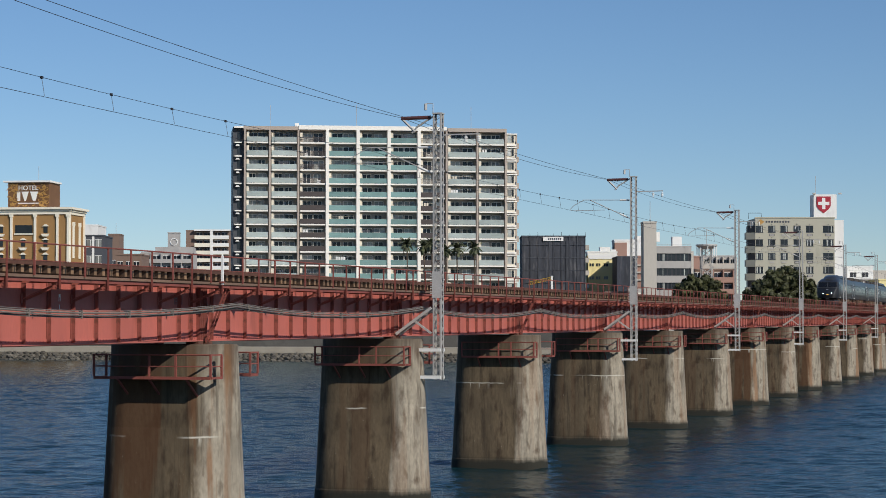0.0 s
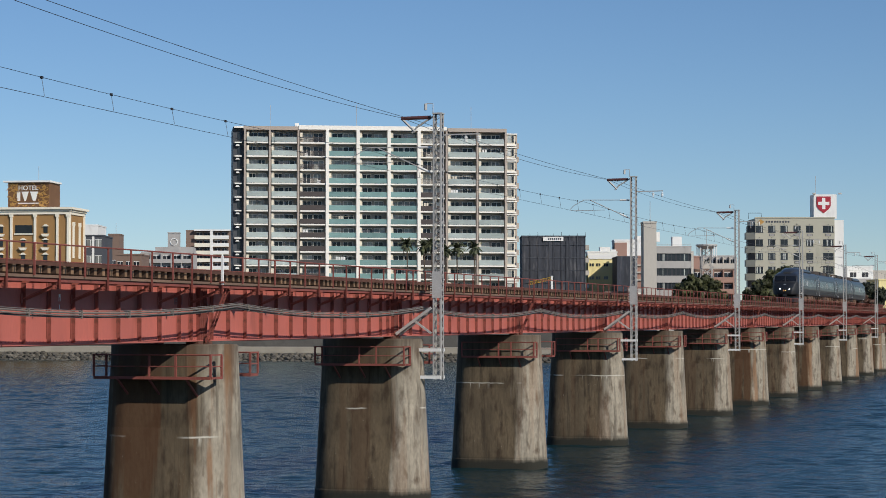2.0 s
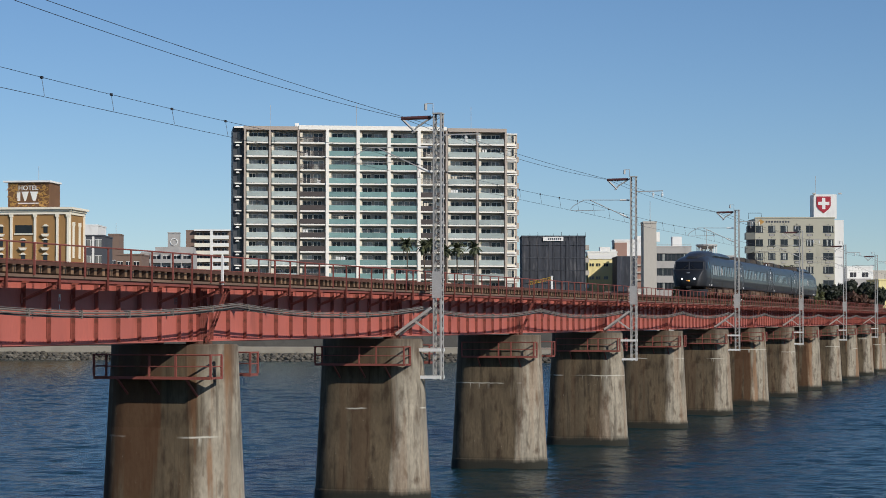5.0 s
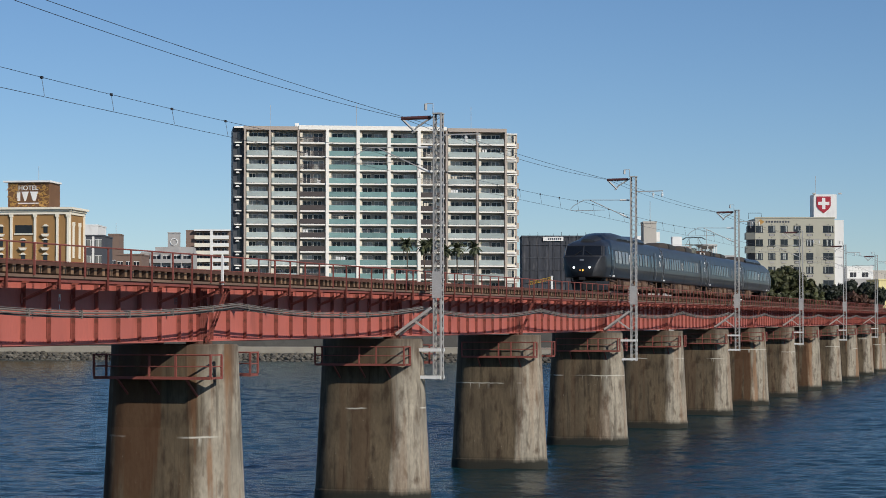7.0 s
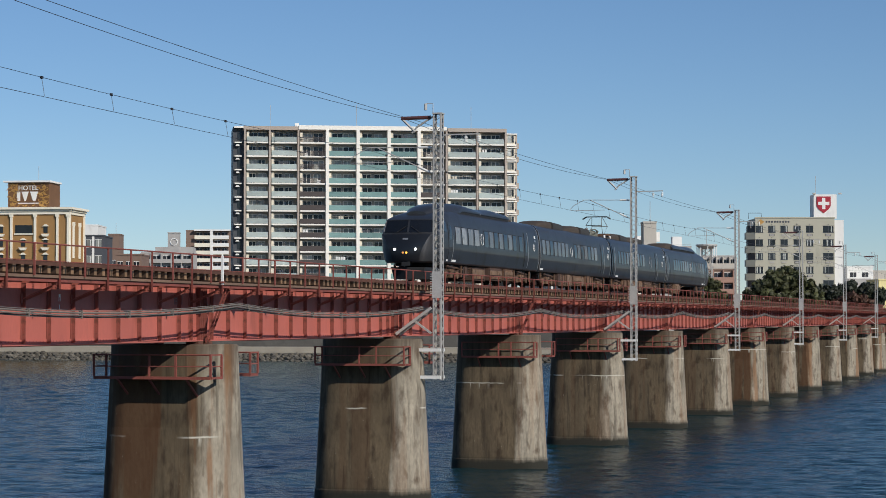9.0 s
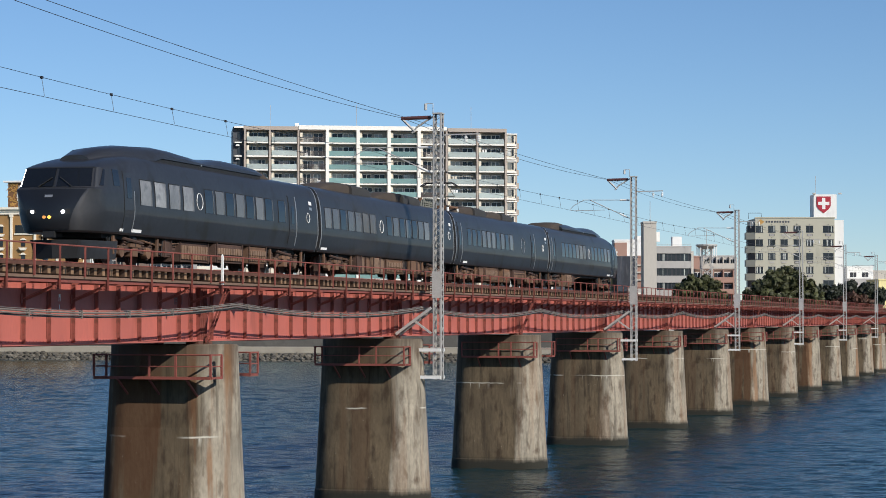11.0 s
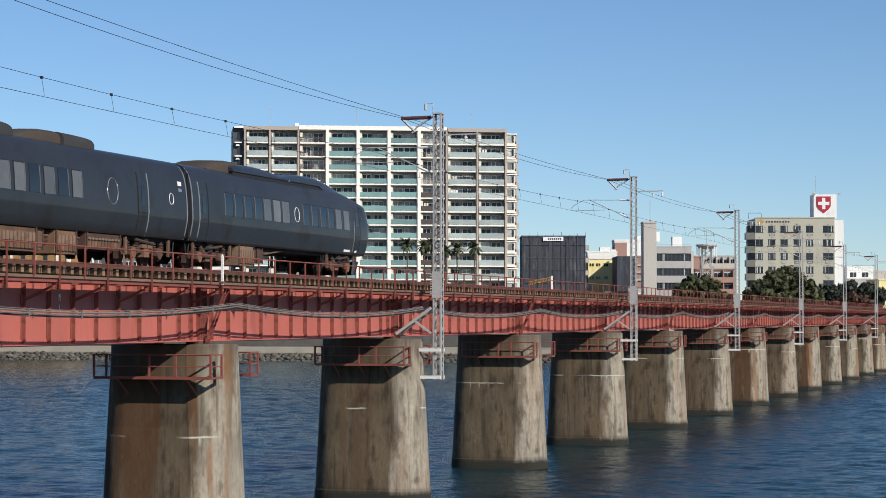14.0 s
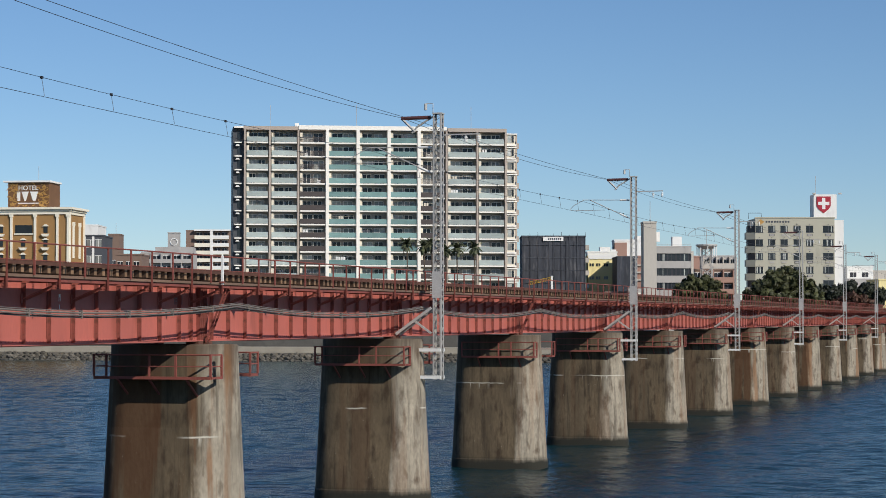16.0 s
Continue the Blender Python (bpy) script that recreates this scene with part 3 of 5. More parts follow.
M_BRTILE = plaster("brown_tile", (0.22, 0.15, 0.115))
M_LCONC = plaster("light_concrete", (0.52, 0.48, 0.42))
M_HOSP = plaster("cream_hospital_render", (0.44, 0.42, 0.335), 0.05)
M_OFFW = plaster("off_white_render", (0.80, 0.79, 0.76), 0.05)
M_PINK = plaster("pinkish_brown_render", (0.36, 0.22, 0.17))
M_SHIELD = mat("red_enamel", (0.36, 0.02, 0.035), 0.4, 0, 0.06, 1, 5, 0)


def glass_balustrade(name, color):
    m = mat(name, color, 0.22, 0, 0.12, 0.5, 6, 0.0, spread=0.22)
    m.node_tree.nodes["Principled BSDF"].inputs["Transmission Weight"].default_value = 0.3
    return m


M_BGLASS = glass_balustrade("frosted_teal_glass", (0.27, 0.42, 0.40))
M_PGLASS = glass_balustrade("frosted_pale_glass", (0.53, 0.59, 0.56))
FLOOR = 5.7


def apartment_tower():
    """Fifteen storeys of recessed balconies between upright fins."""
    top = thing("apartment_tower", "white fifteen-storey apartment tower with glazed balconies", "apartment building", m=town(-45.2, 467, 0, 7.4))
    fins = [2.3, 7.7, 13.9, 20.2, 26.9, 33.7, 40.3, 46.4, 53.2, 59.5]
    roof, h, n = 50.2, 2.965, 15
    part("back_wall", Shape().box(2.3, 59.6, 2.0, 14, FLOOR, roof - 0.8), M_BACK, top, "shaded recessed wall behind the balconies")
    part("roof_slab", Shape().box(2.0, 20.0, -0.12, 14.2, roof - 0.9, roof - 0.1).box(46.6, 59.7, -0.12, 14.2, roof - 0.9, roof - 0.1), M_FRAMET, top)
    part("parapet", Shape().box(13.9, 46.4, -0.25, 14.3, roof - 0.75, roof + 0.15), M_FRAMEW, top, "white roof parapet")
    for i, x in enumerate(fins):
        white = 3 <= i <= 6
        w = 0.36 if white else 0.20
        part("fin", Shape().box(x - w, x + w, -0.3 if white else -0.1, 2.0, FLOOR, roof - 0.76), M_FRAMEW if white else M_FRAMET, top)
    for k in range(n):
        z = roof - 0.9 - (k + 1) * h
        for i in range(9):
            a, b = fins[i] + 0.37, fins[i + 1] - 0.37
            part("floor_slab", Shape().box(a, b, -0.05, 2.0, z + 0.04, z + 0.34), M_FRAMEW, top)
    for k in range(n):
        z = roof - 0.9 - (k + 1) * h + 0.36
        for i in range(9):
            a, b = fins[i] + 0.38, fins[i + 1] - 0.38
            dark = i in (2, 6)
            if dark and k < 4:
                s = Shape().box(a, b, 0.0, 0.04, z + 1.0, z + 1.08)
                for j in range(int((b - a) / 0.24)):
                    s.box(a + j * 0.24, a + j * 0.24 + 0.09, 0.0, 0.03, z + 0.02, z + 1.0)
                part("balustrade", s, M_DBAL, top)
            else:
                part("balustrade", Shape().box(a, b, 0.0, 0.05, z + 0.03, z + 1.12), M_DBAL if dark else M_BGLASS if 3 <= i <= 5 else M_PGLASS, top, "dark balcony panel" if dark else "frosted glass balcony panel")
            part("partition", Shape().box(a, a + 0.55, 0.6, 1.98, z, z + 2.3), M_PARTN, top)
            w = b - a
            first_w, second_w = random.uniform(0.28, 0.38), random.uniform(0.26, 0.38)
            spans = ((a + 0.14 * w, a + (0.14 + first_w) * w), (a + (0.56) * w, a + (0.56 + second_w) * w))
            for x0, x1 in spans:
                mid = (x0 + x1) / 2
                win = part("window", Shape().box(x0, x1, 1.93, 1.97, z + 0.05, z + 2.05), M_WIN if random.random() < 0.6 else M_WINL, top)
                part("window_frame", Shape().box(mid - 0.05, mid + 0.05, 1.88, 1.93, z + 0.05, z + 2.05).box(x0 - 0.06, x1 + 0.06, 1.88, 1.93, z + 2.05, z + 2.15)
                     .box(x0 - 0.08, x0, 1.88, 1.93, z + 0.05, z + 2.05).box(x1, x1 + 0.08, 1.88, 1.93, z + 0.05, z + 2.05), M_FRAMEW, win)
            if random.random() < 0.45:
                x = a + random.uniform(0.7, w - 1.2)
                part("outdoor_unit", Shape().box(x, x + 0.8, 0.9, 1.3, z + 0.02, z + 0.7), M_OFFW, top)
            if random.random() < 0.12:
                s = Shape().beam((a + 0.5, 0.5, z + 1.75), (b - 0.5, 0.5, z + 1.75), 0.04)
                x = a + random.uniform(0.6, w * 0.5)
                for j in range(random.randint(2, 4)):
                    s.box(x + j * 0.55, x + j * 0.55 + 0.4, 0.48, 0.52, z + random.uniform(0.7, 1.1), z + 1.74)
                part("laundry", s, random.choice((M_OFFW, M_OFFW, M_PARTN, M_DGREY)), top, "washing hung to dry")
    # end bay with stub balconies, its shade put into the wall's dark colour
    part("end_wall", Shape().box(-0.2, 2.1, 1.2, 14, FLOOR, roof - 0.2), M_ENDSHADE, top, "end wall coloured dark for its shade")
    for k in range(n):
        z = roof - 0.9 - (k + 1) * h
        part("ledge", Shape().box(0.1, 1.6, 0.0, 1.2, z + 0.05, z + 0.3), M_FRAMEW, top)
        part("ledge", Shape().prism([(0.3, z - 0.55), (1.2, z - 0.55), (1.0, z - 0.2), (0.5, z - 0.2)], "y", 0.4, 1.2), M_OFFW, top)
        part("window", Shape().box(0.7, 1.5, 1.14, 1.21, z + 0.7, z + 2.3), M_WIN, top)
    part("end_cap", Shape().box(0.0, 2.1, -0.1, 1.4, roof - 0.55, roof - 0.2), M_FRAMEW, top)
    # bay windows at the other end
    for k in range(n):
        z = roof - 0.9 - (k + 1) * h
        bay = part("bay_window", Shape().box(59.75, 61.6, 0.4, 2.2, z + 0.15, z + 2.45), M_PARTN, top)
        part("pane", Shape().box(59.95, 60.75, 0.35, 0.42, z + 0.75, z + 2.25), M_WINL, bay)
        part("pane", Shape().box(60.85, 61.35, 0.35, 0.42, z + 0.75, z + 2.25), M_WIN, bay)
        part("ledge", Shape().box(59.75, 62.1, 0.1, 2.2, z + 2.5, z + 2.75), M_FRAMEW, bay)
        part("ledge", Shape().box(59.75, 61.9, 0.15, 2.2, z, z + 0.35), M_FRAMEW, bay)
        part("outdoor_unit", Shape().box(61.62, 61.95, 0.6, 1.1, z + 0.4, z + 1.0), M_DGREY, bay)
    part("side_wall", Shape().box(59.6, 62.4, 2.2, 14, FLOOR, roof - 1.2), M_FRAMET, top)
    for k in range(n):
        z = roof - 4 - k * h
        part("side_balcony", Shape().box(62.4, 63.4, 6, 9, z, z + 1.2), M_FRAMET, top)
    for x, hgt in ((8.0, 5.0), (27.0, 5.2), (52.5, 5.2)):
        part("aerial", Shape().tube([(x, 5, roof - 0.1), (x, 5, roof + hgt)], 0.05, 5), M_STEEL, top)
    part("roof_unit", Shape().box(13.3, 14.2, 3, 4, roof - 0.1, roof + 0.9), M_OFFW, top)
    return top


def hotel():
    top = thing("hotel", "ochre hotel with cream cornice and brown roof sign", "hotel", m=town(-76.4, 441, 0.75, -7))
    w = 34
    part("front_wall", Shape().box(-w, 0, 0, 10.8, FLOOR - 1, 29.4), M_OCHRE, top)
    part("cornice", Shape().box(-w, 0.25, -0.3, 11.0, 28.9, 29.5).box(-w, 0.5, -0.55, 11.2, 29.5, 29.9).box(-w, 0.9, -0.95, 11.5, 29.9, 30.35), M_CREAM, top, "cream moulded cornice")
    for x in (-26.4, -21.5, -16.9, -12.1, -7.1, -2.4, -0.15):
        part("pilaster", Shape().box(x - 0.23, x + 0.23, -0.3, 0.0, FLOOR - 1, 28.4).box(x - 0.38, x + 0.38, -0.42, 0.0, 28.4, 28.88), M_CREAM, top)
    for y in (0.3, 10.5):
        part("pilaster", Shape().box(0.0, 0.25, y - 0.35, y + 0.35, FLOOR, 28.88), M_CREAM, top)
    for y in (3.0, 7.4):
        part("blind_arch", Shape().box(0.0, 0.16, y - 0.55, y + 0.55, 20.0, 26.6).box(0.0, 0.2, y - 0.8, y + 0.8, 26.6, 27.4), M_CREAM, top)
    win = part("window", Shape().box(-11.3, -7.7, -0.1, 0.05, 25.0, 26.7), M_WIN, top)
    part("sill", Shape().box(-11.5, -7.5, -0.25, 0.0, 24.75, 25.0), M_CREAM, win)
    for x in (-9.6, -4.9, -14.3, -19.0, -24.0):
        for z in (22.5, 19.5, 16.5, 25.3):
            if x == -9.6 and z > 25:
                continue
            win = part("window", Shape().box(x - 0.42, x + 0.42, -0.08, 0.05, z - 0.2, z + 1.1), M_WIN, top)
            part("hood", Shape().prism([(x - 0.7, z + 1.15), (x + 0.7, z + 1.15), (x + 0.15, z + 1.55), (x - 0.15, z + 1.55)], "y", -0.3, 0.0), M_CREAM, win)
            part("balconet", Shape().prism([(x - 0.85, z - 0.4), (x + 0.85, z - 0.4), (x + 0.5, z - 0.95), (x - 0.5, z - 0.95)], "y", -0.6, 0.0), M_CREAM, win)
    sign = part("roof_sign", Shape().box(-12.4, -3.7, 2.0, 9.5, 30.3, 35.6), M_SIGNBR, top, "brown roof sign box with gold ornament")
    part("sign_roof", Shape().box(-13.3, -3.3, 1.4, 9.6, 35.6, 35.95), M_OFFW, sign)
    made = 0
    while made < 90:
        x, z, a = random.uniform(-12.0, -4.2), random.uniform(30.8, 35.1), random.uniform(0, 6.28)
        if -10.6 < x < -5.8 and 31.0 < z < 35.0:
            continue
        pts = [(x + 0.5 * t * math.cos(a + 1.9 * t), 1.95, z + 0.38 * t * math.sin(a + 1.9 * t)) for t in (0.3, 0.7, 1.1, 1.5)]
        part("ornament", Shape().tube(pts, 0.085, 5), M_GOLD, sign)
        made += 1
    font = bpy.data.curves.new("sign_word", "FONT")
    font.body, font.size, font.extrude, font.align_x = "HOTEL", 1.35, 0.05, "CENTER"
    font.materials.append(M_OFFW)
    word = new("sign_word", font)
    word.parent = sign
    word.matrix_basis = pose(-8.1, 1.9, 34.0, 90, 0, 0)
    # the trade name as plain white shapes
    part("sign_mark", Shape().box(-10.5, -9.8, 1.9, 1.99, 31.8, 33.7), M_OFFW, sign)
    part("sign_mark", Shape().prism([(-9.5, 33.7), (-8.0, 33.7), (-8.6, 31.8), (-8.9, 31.8)], "y", 1.9, 1.99), M_OFFW, sign)
    part("sign_mark", Shape().prism([(-7.7, 33.7), (-6.0, 33.7), (-6.55, 31.8), (-7.1, 31.8)], "y", 1.9, 1.99), M_OFFW, sign)
    part("sign_bar", Shape().box(-10.3, -5.9, 1.9, 1.99, 31.2, 31.4), M_OFFW, sign)
    part("aerial", Shape().tube([(-8.0, 5, 35.9), (-8.0, 5, 39.2)], 0.05, 5), M_STEEL, top)
    sign.matrix_basis = pose(-1.15, 0, 0)
    return top


def building(name, label, u0, u1, d, z1, material, turn=0.0, depth=14.0, z0=FLOOR):
    """A plain walled block with a parapet; returns it and half its width."""
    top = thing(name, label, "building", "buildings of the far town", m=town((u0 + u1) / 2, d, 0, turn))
    w = (u1 - u0) / 2
    part("wall", Shape().box(-w, w, 0, depth, z0, z1), material, top)
    part("roof_edge", Shape().box(-w - 0.12, w + 0.12, -0.12, 0.25, z1, z1 + 0.35).box(-w - 0.12, -w + 0.25, 0.25, depth, z1, z1 + 0.35)
         .box(w - 0.25, w + 0.12, 0.25, depth, z1, z1 + 0.35), material, top)
    return top, w


def add_window(top, x0, x1, z0, z1, y=0.0, material=None, frame_material=None):
    win = part("window", Shape().box(x0, x1, y - 0.03, y + 0.05, z0, z1), material or M_WIN, top)
    mid = (x0 + x1) / 2
    part("window_frame", Shape().box(mid - 0.05, mid + 0.05, y - 0.08, y - 0.03, z0, z1).box(x0 - 0.08, x1 + 0.08, y - 0.12, y - 0.02, z0 - 0.12, z0)
         .box(x0 - 0.08, x1 + 0.08, y - 0.08, y - 0.02, z1, z1 + 0.1), frame_material or M_OFFW, win)


def storeys(top, w, floors, pitch, z_top, rail_mat, depth=1.3, bays=4):
    """Open balconies across a front, floor by floor."""
    for k in range(floors):
        z = z_top - (k + 1) * pitch
        part("balcony", Shape().box(-w, w, -depth, 0, z - 0.15, z + 0.05).box(-w, w, -depth, -depth + 0.1, z + 0.05, z + 1.1), rail_mat, top)
        for b in range(bays):
            x0 = -w + (b + 0.15) * 2 * w / bays
            x1 = -w + (b + 0.85) * 2 * w / bays
            add_window(top, x0, x1, z + 0.1, z + 2.1, 0.0, M_DARK if (b + k) % 3 else M_WIN)
    for b in range(bays + 1):
        x = -w + b * 2 * w / bays
        part("fin", Shape().box(x - 0.14, x + 0.14, -depth + 0.02, 0, z_top - floors * pitch, z_top), rail_mat, top)


def town_left():
    t, w = building("slate_house", "slate grey house with white-framed side windows", -79.4, -75.6, 480, 26.6, M_DGREY)
    for z in (17.0, 20.6, 24.2):
        add_window(t, -w + 0.2, -w + 1.9, z, z + 1.6, 0, M_WINL)
        add_window(t, w - 1.6, w - 0.3, z, z + 1.7, 0, M_WINL)
    part("corner_strip", Shape().box(w - 2.4, w - 1.9, -0.1, 0, FLOOR, 26.6), M_OFFW, t)
    t, w = building("round_topped_building", "pale building with a rounded top floor", -92.9, -89.5, 560, 32.4, M_OFFW)
    t, w = building("brown_tower", "brown tiled tower block with a roof aerial", -93.0, -89.9, 600, 31.6, M_BRTILE, depth=8)
    add_window(t, -1.0, 0.6, 22.5, 24.5, 0, M_DARK)
    part("aerial", Shape().tube([(0.3, 2, 31.8), (0.3, 2, 35)], 0.05, 5), M_STEEL, t)
    t, w = building("low_tan_house", "low tan flat-roofed house", -78.8, -72.6, 520, 23.6, M_BRTILE)
    for x in (-2.6, -0.6, 1.3):
        add_window(t, x, x + 1.2, 20.6, 22.0)
    t, w = building("balcony_flats", "grey flats with open balconies", -95, -79, 680, 29.0, M_GREY)
    storeys(t, w, 4, 3.0, 29.0, M_GREY, 1.3, 5)
    part("roof_house", Shape().box(-w + 4, w, 3, 10, 29.0, 31.0), M_GREY, t)
    t, w = building("stair_tower", "grey stair tower with a round wall emblem", -89.2, -85.6, 700, 36.0, M_GREY, depth=4)
    ring = [(0.2 + 1.1 * math.cos(a), -0.1, 33.2 + 1.1 * math.sin(a)) for a in (k * math.pi / 9 for k in range(19))]
    part("emblem", Shape().tube(ring, 0.16, 5), M_OFFW, t)
    t, w = building("cream_flats", "brown-sided flats with cream balcony fronts", -92.8, -77.0, 780, 40.0, M_BRTILE)
    part("front_frame", Shape().box(-w + 3.0, w, -1.6, -1.5, 10, 10.1), M_CREAM, t)
    for k in range(9):
        z = 37.2 - k * 2.75
        part("balcony", Shape().box(-w + 3.2, w - 0.2, -1.5, 0, z - 0.2, z).box(-w + 3.2, w - 7.0, -1.5, -1.4, z, z + 1.15), M_CREAM, t)
        part("balcony", Shape().box(w - 6.0, w - 0.2, -1.5, -1.4, z, z + 1.15), M_OFFW, t)
        for x in (-w + 3.8, -w + 6.6, w - 5.5, w - 2.8):
            add_window(t, x, x + 2.0, z + 0.05, z + 2.1, 0, M_DARK)
    part("fin", Shape().box(w - 7.0, w - 6.0, -1.6, 0, 8, 40.2), M_OFFW, t)
    part("roof_slab", Shape().box(-w + 3.0, w + 0.2, -1.8, 0, 40.0, 40.5), M_OFFW, t)


def town_mid():
    t, w = building("netted_building", "building wrapped in black scaffold netting", 18.0, 32.4, 492, 26.9, M_NET)
    for k in range(9):
        x = -w + k * 2 * w / 8
        part("scaffold_pole", Shape().tube([(x, -0.25, FLOOR), (x, -0.25, 27.4 + 0.3 * (k % 3))], 0.05, 5), M_DGREY, t)
    for k in range(7):
        z = FLOOR + 2 + k * 2.9
        part("scaffold_ledger", Shape().tube([(-w, -0.2, z), (w, -0.2, z)], 0.05, 5), M_DGREY, t)
    rng, x = random.Random(21), -w
    while x < w - 1.0:
        a, b = rng.uniform(0.5, 1.0), rng.uniform(1.1, 1.9)
        b = min(b, w - x)
        z0, dx, out = 6.0, rng.uniform(-0.4, 0.4), rng.uniform(0.05, 0.22)
        part("net_fold", Shape().add([(x, -0.03, 26.0), (x + a * 0.6, -out, 26.1), (x + b, -0.04, 26.1), (x, -0.03, z0), (x + a * 0.6 + dx * 0.5, -out * 1.5, z0), (x + b, -0.05, z0)],
             [(0, 1, 4, 3), (1, 2, 5, 4)]), M_NET, t)
        x += b
    part("banner", Shape().box(-2.4, 2.2, -0.42, -0.36, 26.0, 26.95), M_OFFW, t, "white contractor banner")
    bars = Shape()
    for k in range(7):
        bars.box(-1.3 + k * 0.45, -1.0 + k * 0.45, -0.45, -0.425, 26.25, 26.7)
    part("banner_mark", bars, M_DGREY, t)
    for k in range(6):
        z = 24.2 - k * 2.9
        part("balcony", Shape().box(w, w + 0.9, 0.3, 3, z - 0.2, z + 0.9), M_LCONC, t)
    t, w = building("yellow_building", "pale yellow rendered building with small windows", 33.6, 40.4, 500, 22.6, M_YEL)
    part("roof_band", Shape().box(-w, w, -0.15, 0.0, 22.1, 22.95), M_OFFW, t)
    for z in (20.4, 17.4):
        for x in (-2.6, -1.1, 0.7):
            add_window(t, x - 0.5, x + 0.5, z, z + 0.7, 0, M_WIN if z > 18 else M_WINL, M_YEL)
    part("balcony", Shape().box(w, w + 1.0, 0.5, 2.5, 18.0, 18.2).box(w, w + 1.0, 0.5, 2.5, 15.6, 15.8), M_OFFW, t)
    t, w = building("white_roof_block", "white flat-roofed rooftop block", 34.8, 41.9, 520, 24.2, M_OFFW, depth=6)
    part("plant_room", Shape().box(-0.5, 2.0, 1, 4, 24.2, 25.6).box(2.2, 3.4, 1, 4, 24.2, 25.0), M_OFFW, t)
    t, w = building("brown_white_building", "white building with a brown tiled stair tower", 42.1, 49.4, 530, 27.4, M_OFFW, depth=8)
    part("stair_tower", Shape().box(-w, -w + 3.0, -0.3, 5, 15, 27.0), M_PINK, t)
    part("plant_room", Shape().box(-w + 5.2, w, 0.5, 5, 27.4, 28.6), M_OFFW, t)
    t, w = building("blue_netted_house", "house wrapped in dark blue netting", 39.1, 43.6, 485, 22.0, M_NET)
    t, w = building("red_brick_house", "red-brown house with white floors", 43.7, 45.6, 488, 22.2, M_PINK)
    for z in (18.6, 20.2, 16.9):
        part("floor_band", Shape().box(-w, w, -0.4, 0, z, z + 0.35), M_LCONC, t)
    t, w = building("cream_shop", "low cream shop with a brown roof", 37.6, 46, 452, 13.4, M_CREAM)
    part("parapet_rail", Shape().box(-w + 1, w - 1, -0.1, 0, 13.6, 14.6), M_STEEL, t)
    t, w = building("brown_hut", "low brown-roofed hut behind the bridge", 33.5, 38.6, 445, 13.6, M_BRTILE)
    # concrete stair tower and the banded office beside it
    t, w = building("concrete_tower", "tall pale concrete stair tower", 40.7, 43.3, 438, 27.7, M_LCONC, depth=6)
    part("aerial", Shape().tube([(0.2, 2, 27.7), (0.2, 2, 32.2)], 0.06, 5), M_STEEL, t)
    part("roof_hut", Shape().box(w, w + 0.9, 2, 3, 24.0, 26.0), M_OFFW, t)
    t, w = building("banded_office", "grey office with dark ribbon windows", 44.6, 51.9, 452, 23.2, M_GREY, 3)
    for z in (20.4, 17.3, 14.3):
        win = part("window_band", Shape().box(-w + 0.15, w - 0.25, -0.06, 0.04, z, z + 1.55), M_WIN, t)
        for k in range(8):
            x = -w + 0.4 + k * 0.9
            part("curtain", Shape().box(x, x + random.uniform(0.15, 0.5), -0.075, -0.06, z + 0.05, z + 1.45), M_WINL if k in (1, 6) else M_DARK, win)
    for z in (21.95, 18.85, 15.85, 12.6):
        part("spandrel", Shape().box(-w - 0.05, w + 0.05, -0.35, 0, z, z + 1.45 if z < 21 else z + 1.2), M_GREY, t)
    part("corner_fin", Shape().box(w, w + 0.5, -0.4, 3, FLOOR, 22.4), M_LCONC, t)
    part("roof_hut", Shape().box(w - 3.4, w - 1.4, 3, 5, 23.0, 25.6).box(-w + 0.4, -w + 3.4, 3, 4, 23.0, 23.5), M_OFFW, t)
    part("roof_rail", Shape().tube([(-w, 0.2, 23.9), (w, 0.2, 23.9)], 0.04, 5), M_STEEL, t)
    # steel tower with a round platform
    t = thing("lattice_mast", "grey lattice mast with a round antenna platform", "antenna mast", m=town(60.4, 495, 0))
    legs = Shape()
    for sx, sy in ((-1, -1), (1, -1), (1, 1), (-1, 1)):
        legs.tube([(sx * 1.6, sy * 1.6, FLOOR), (sx * 1.0, sy * 1.0, 25.0)], 0.1, 5)
    for k in range(7):
        z = 9 + k * 2.2
        for s in (-1, 1):
            legs.tube([(-1.5, -1.5 * s, z), (1.4, -1.4 * s, z + 2.2)], 0.06, 4)
            legs.tube([(1.5, -1.5 * s, z), (-1.4, -1.4 * s, z + 2.2)], 0.06, 4)
    part("legs", legs, M_STEEL, t)
    plate = [[(r * math.cos(a), r * math.sin(a), z) for a in (k * math.pi / 8 for k in range(16))] for r, z in ((1.2, 24.2), (2.5, 25.0), (2.5, 25.3))]
    part("platform", Shape().loft(plate), M_STEEL, t)
    for k in range(8):
        a = k * math.pi / 4
        part("antenna", Shape().tube([(2.2 * math.cos(a), 2.2 * math.sin(a), 22.6), (2.2 * math.cos(a), 2.2 * math.sin(a), 24.8)], 0.12, 5), M_OFFW, t)
    part("aerial", Shape().tube([(0, 0, 25.2), (0, 0, 28.5)], 0.06, 5).tube([(-1, 0, 28.4), (1, 0, 28.5)], 0.04, 5), M_STEEL, t)
    t, w = building("brown_balcony_flats", "brown flats with rows of open balconies", 57.7, 67.1, 500, 19.5, M_BRTILE)
    storeys(t, w, 5, 2.7, 19.5, M_PINK, 1.3, 4)
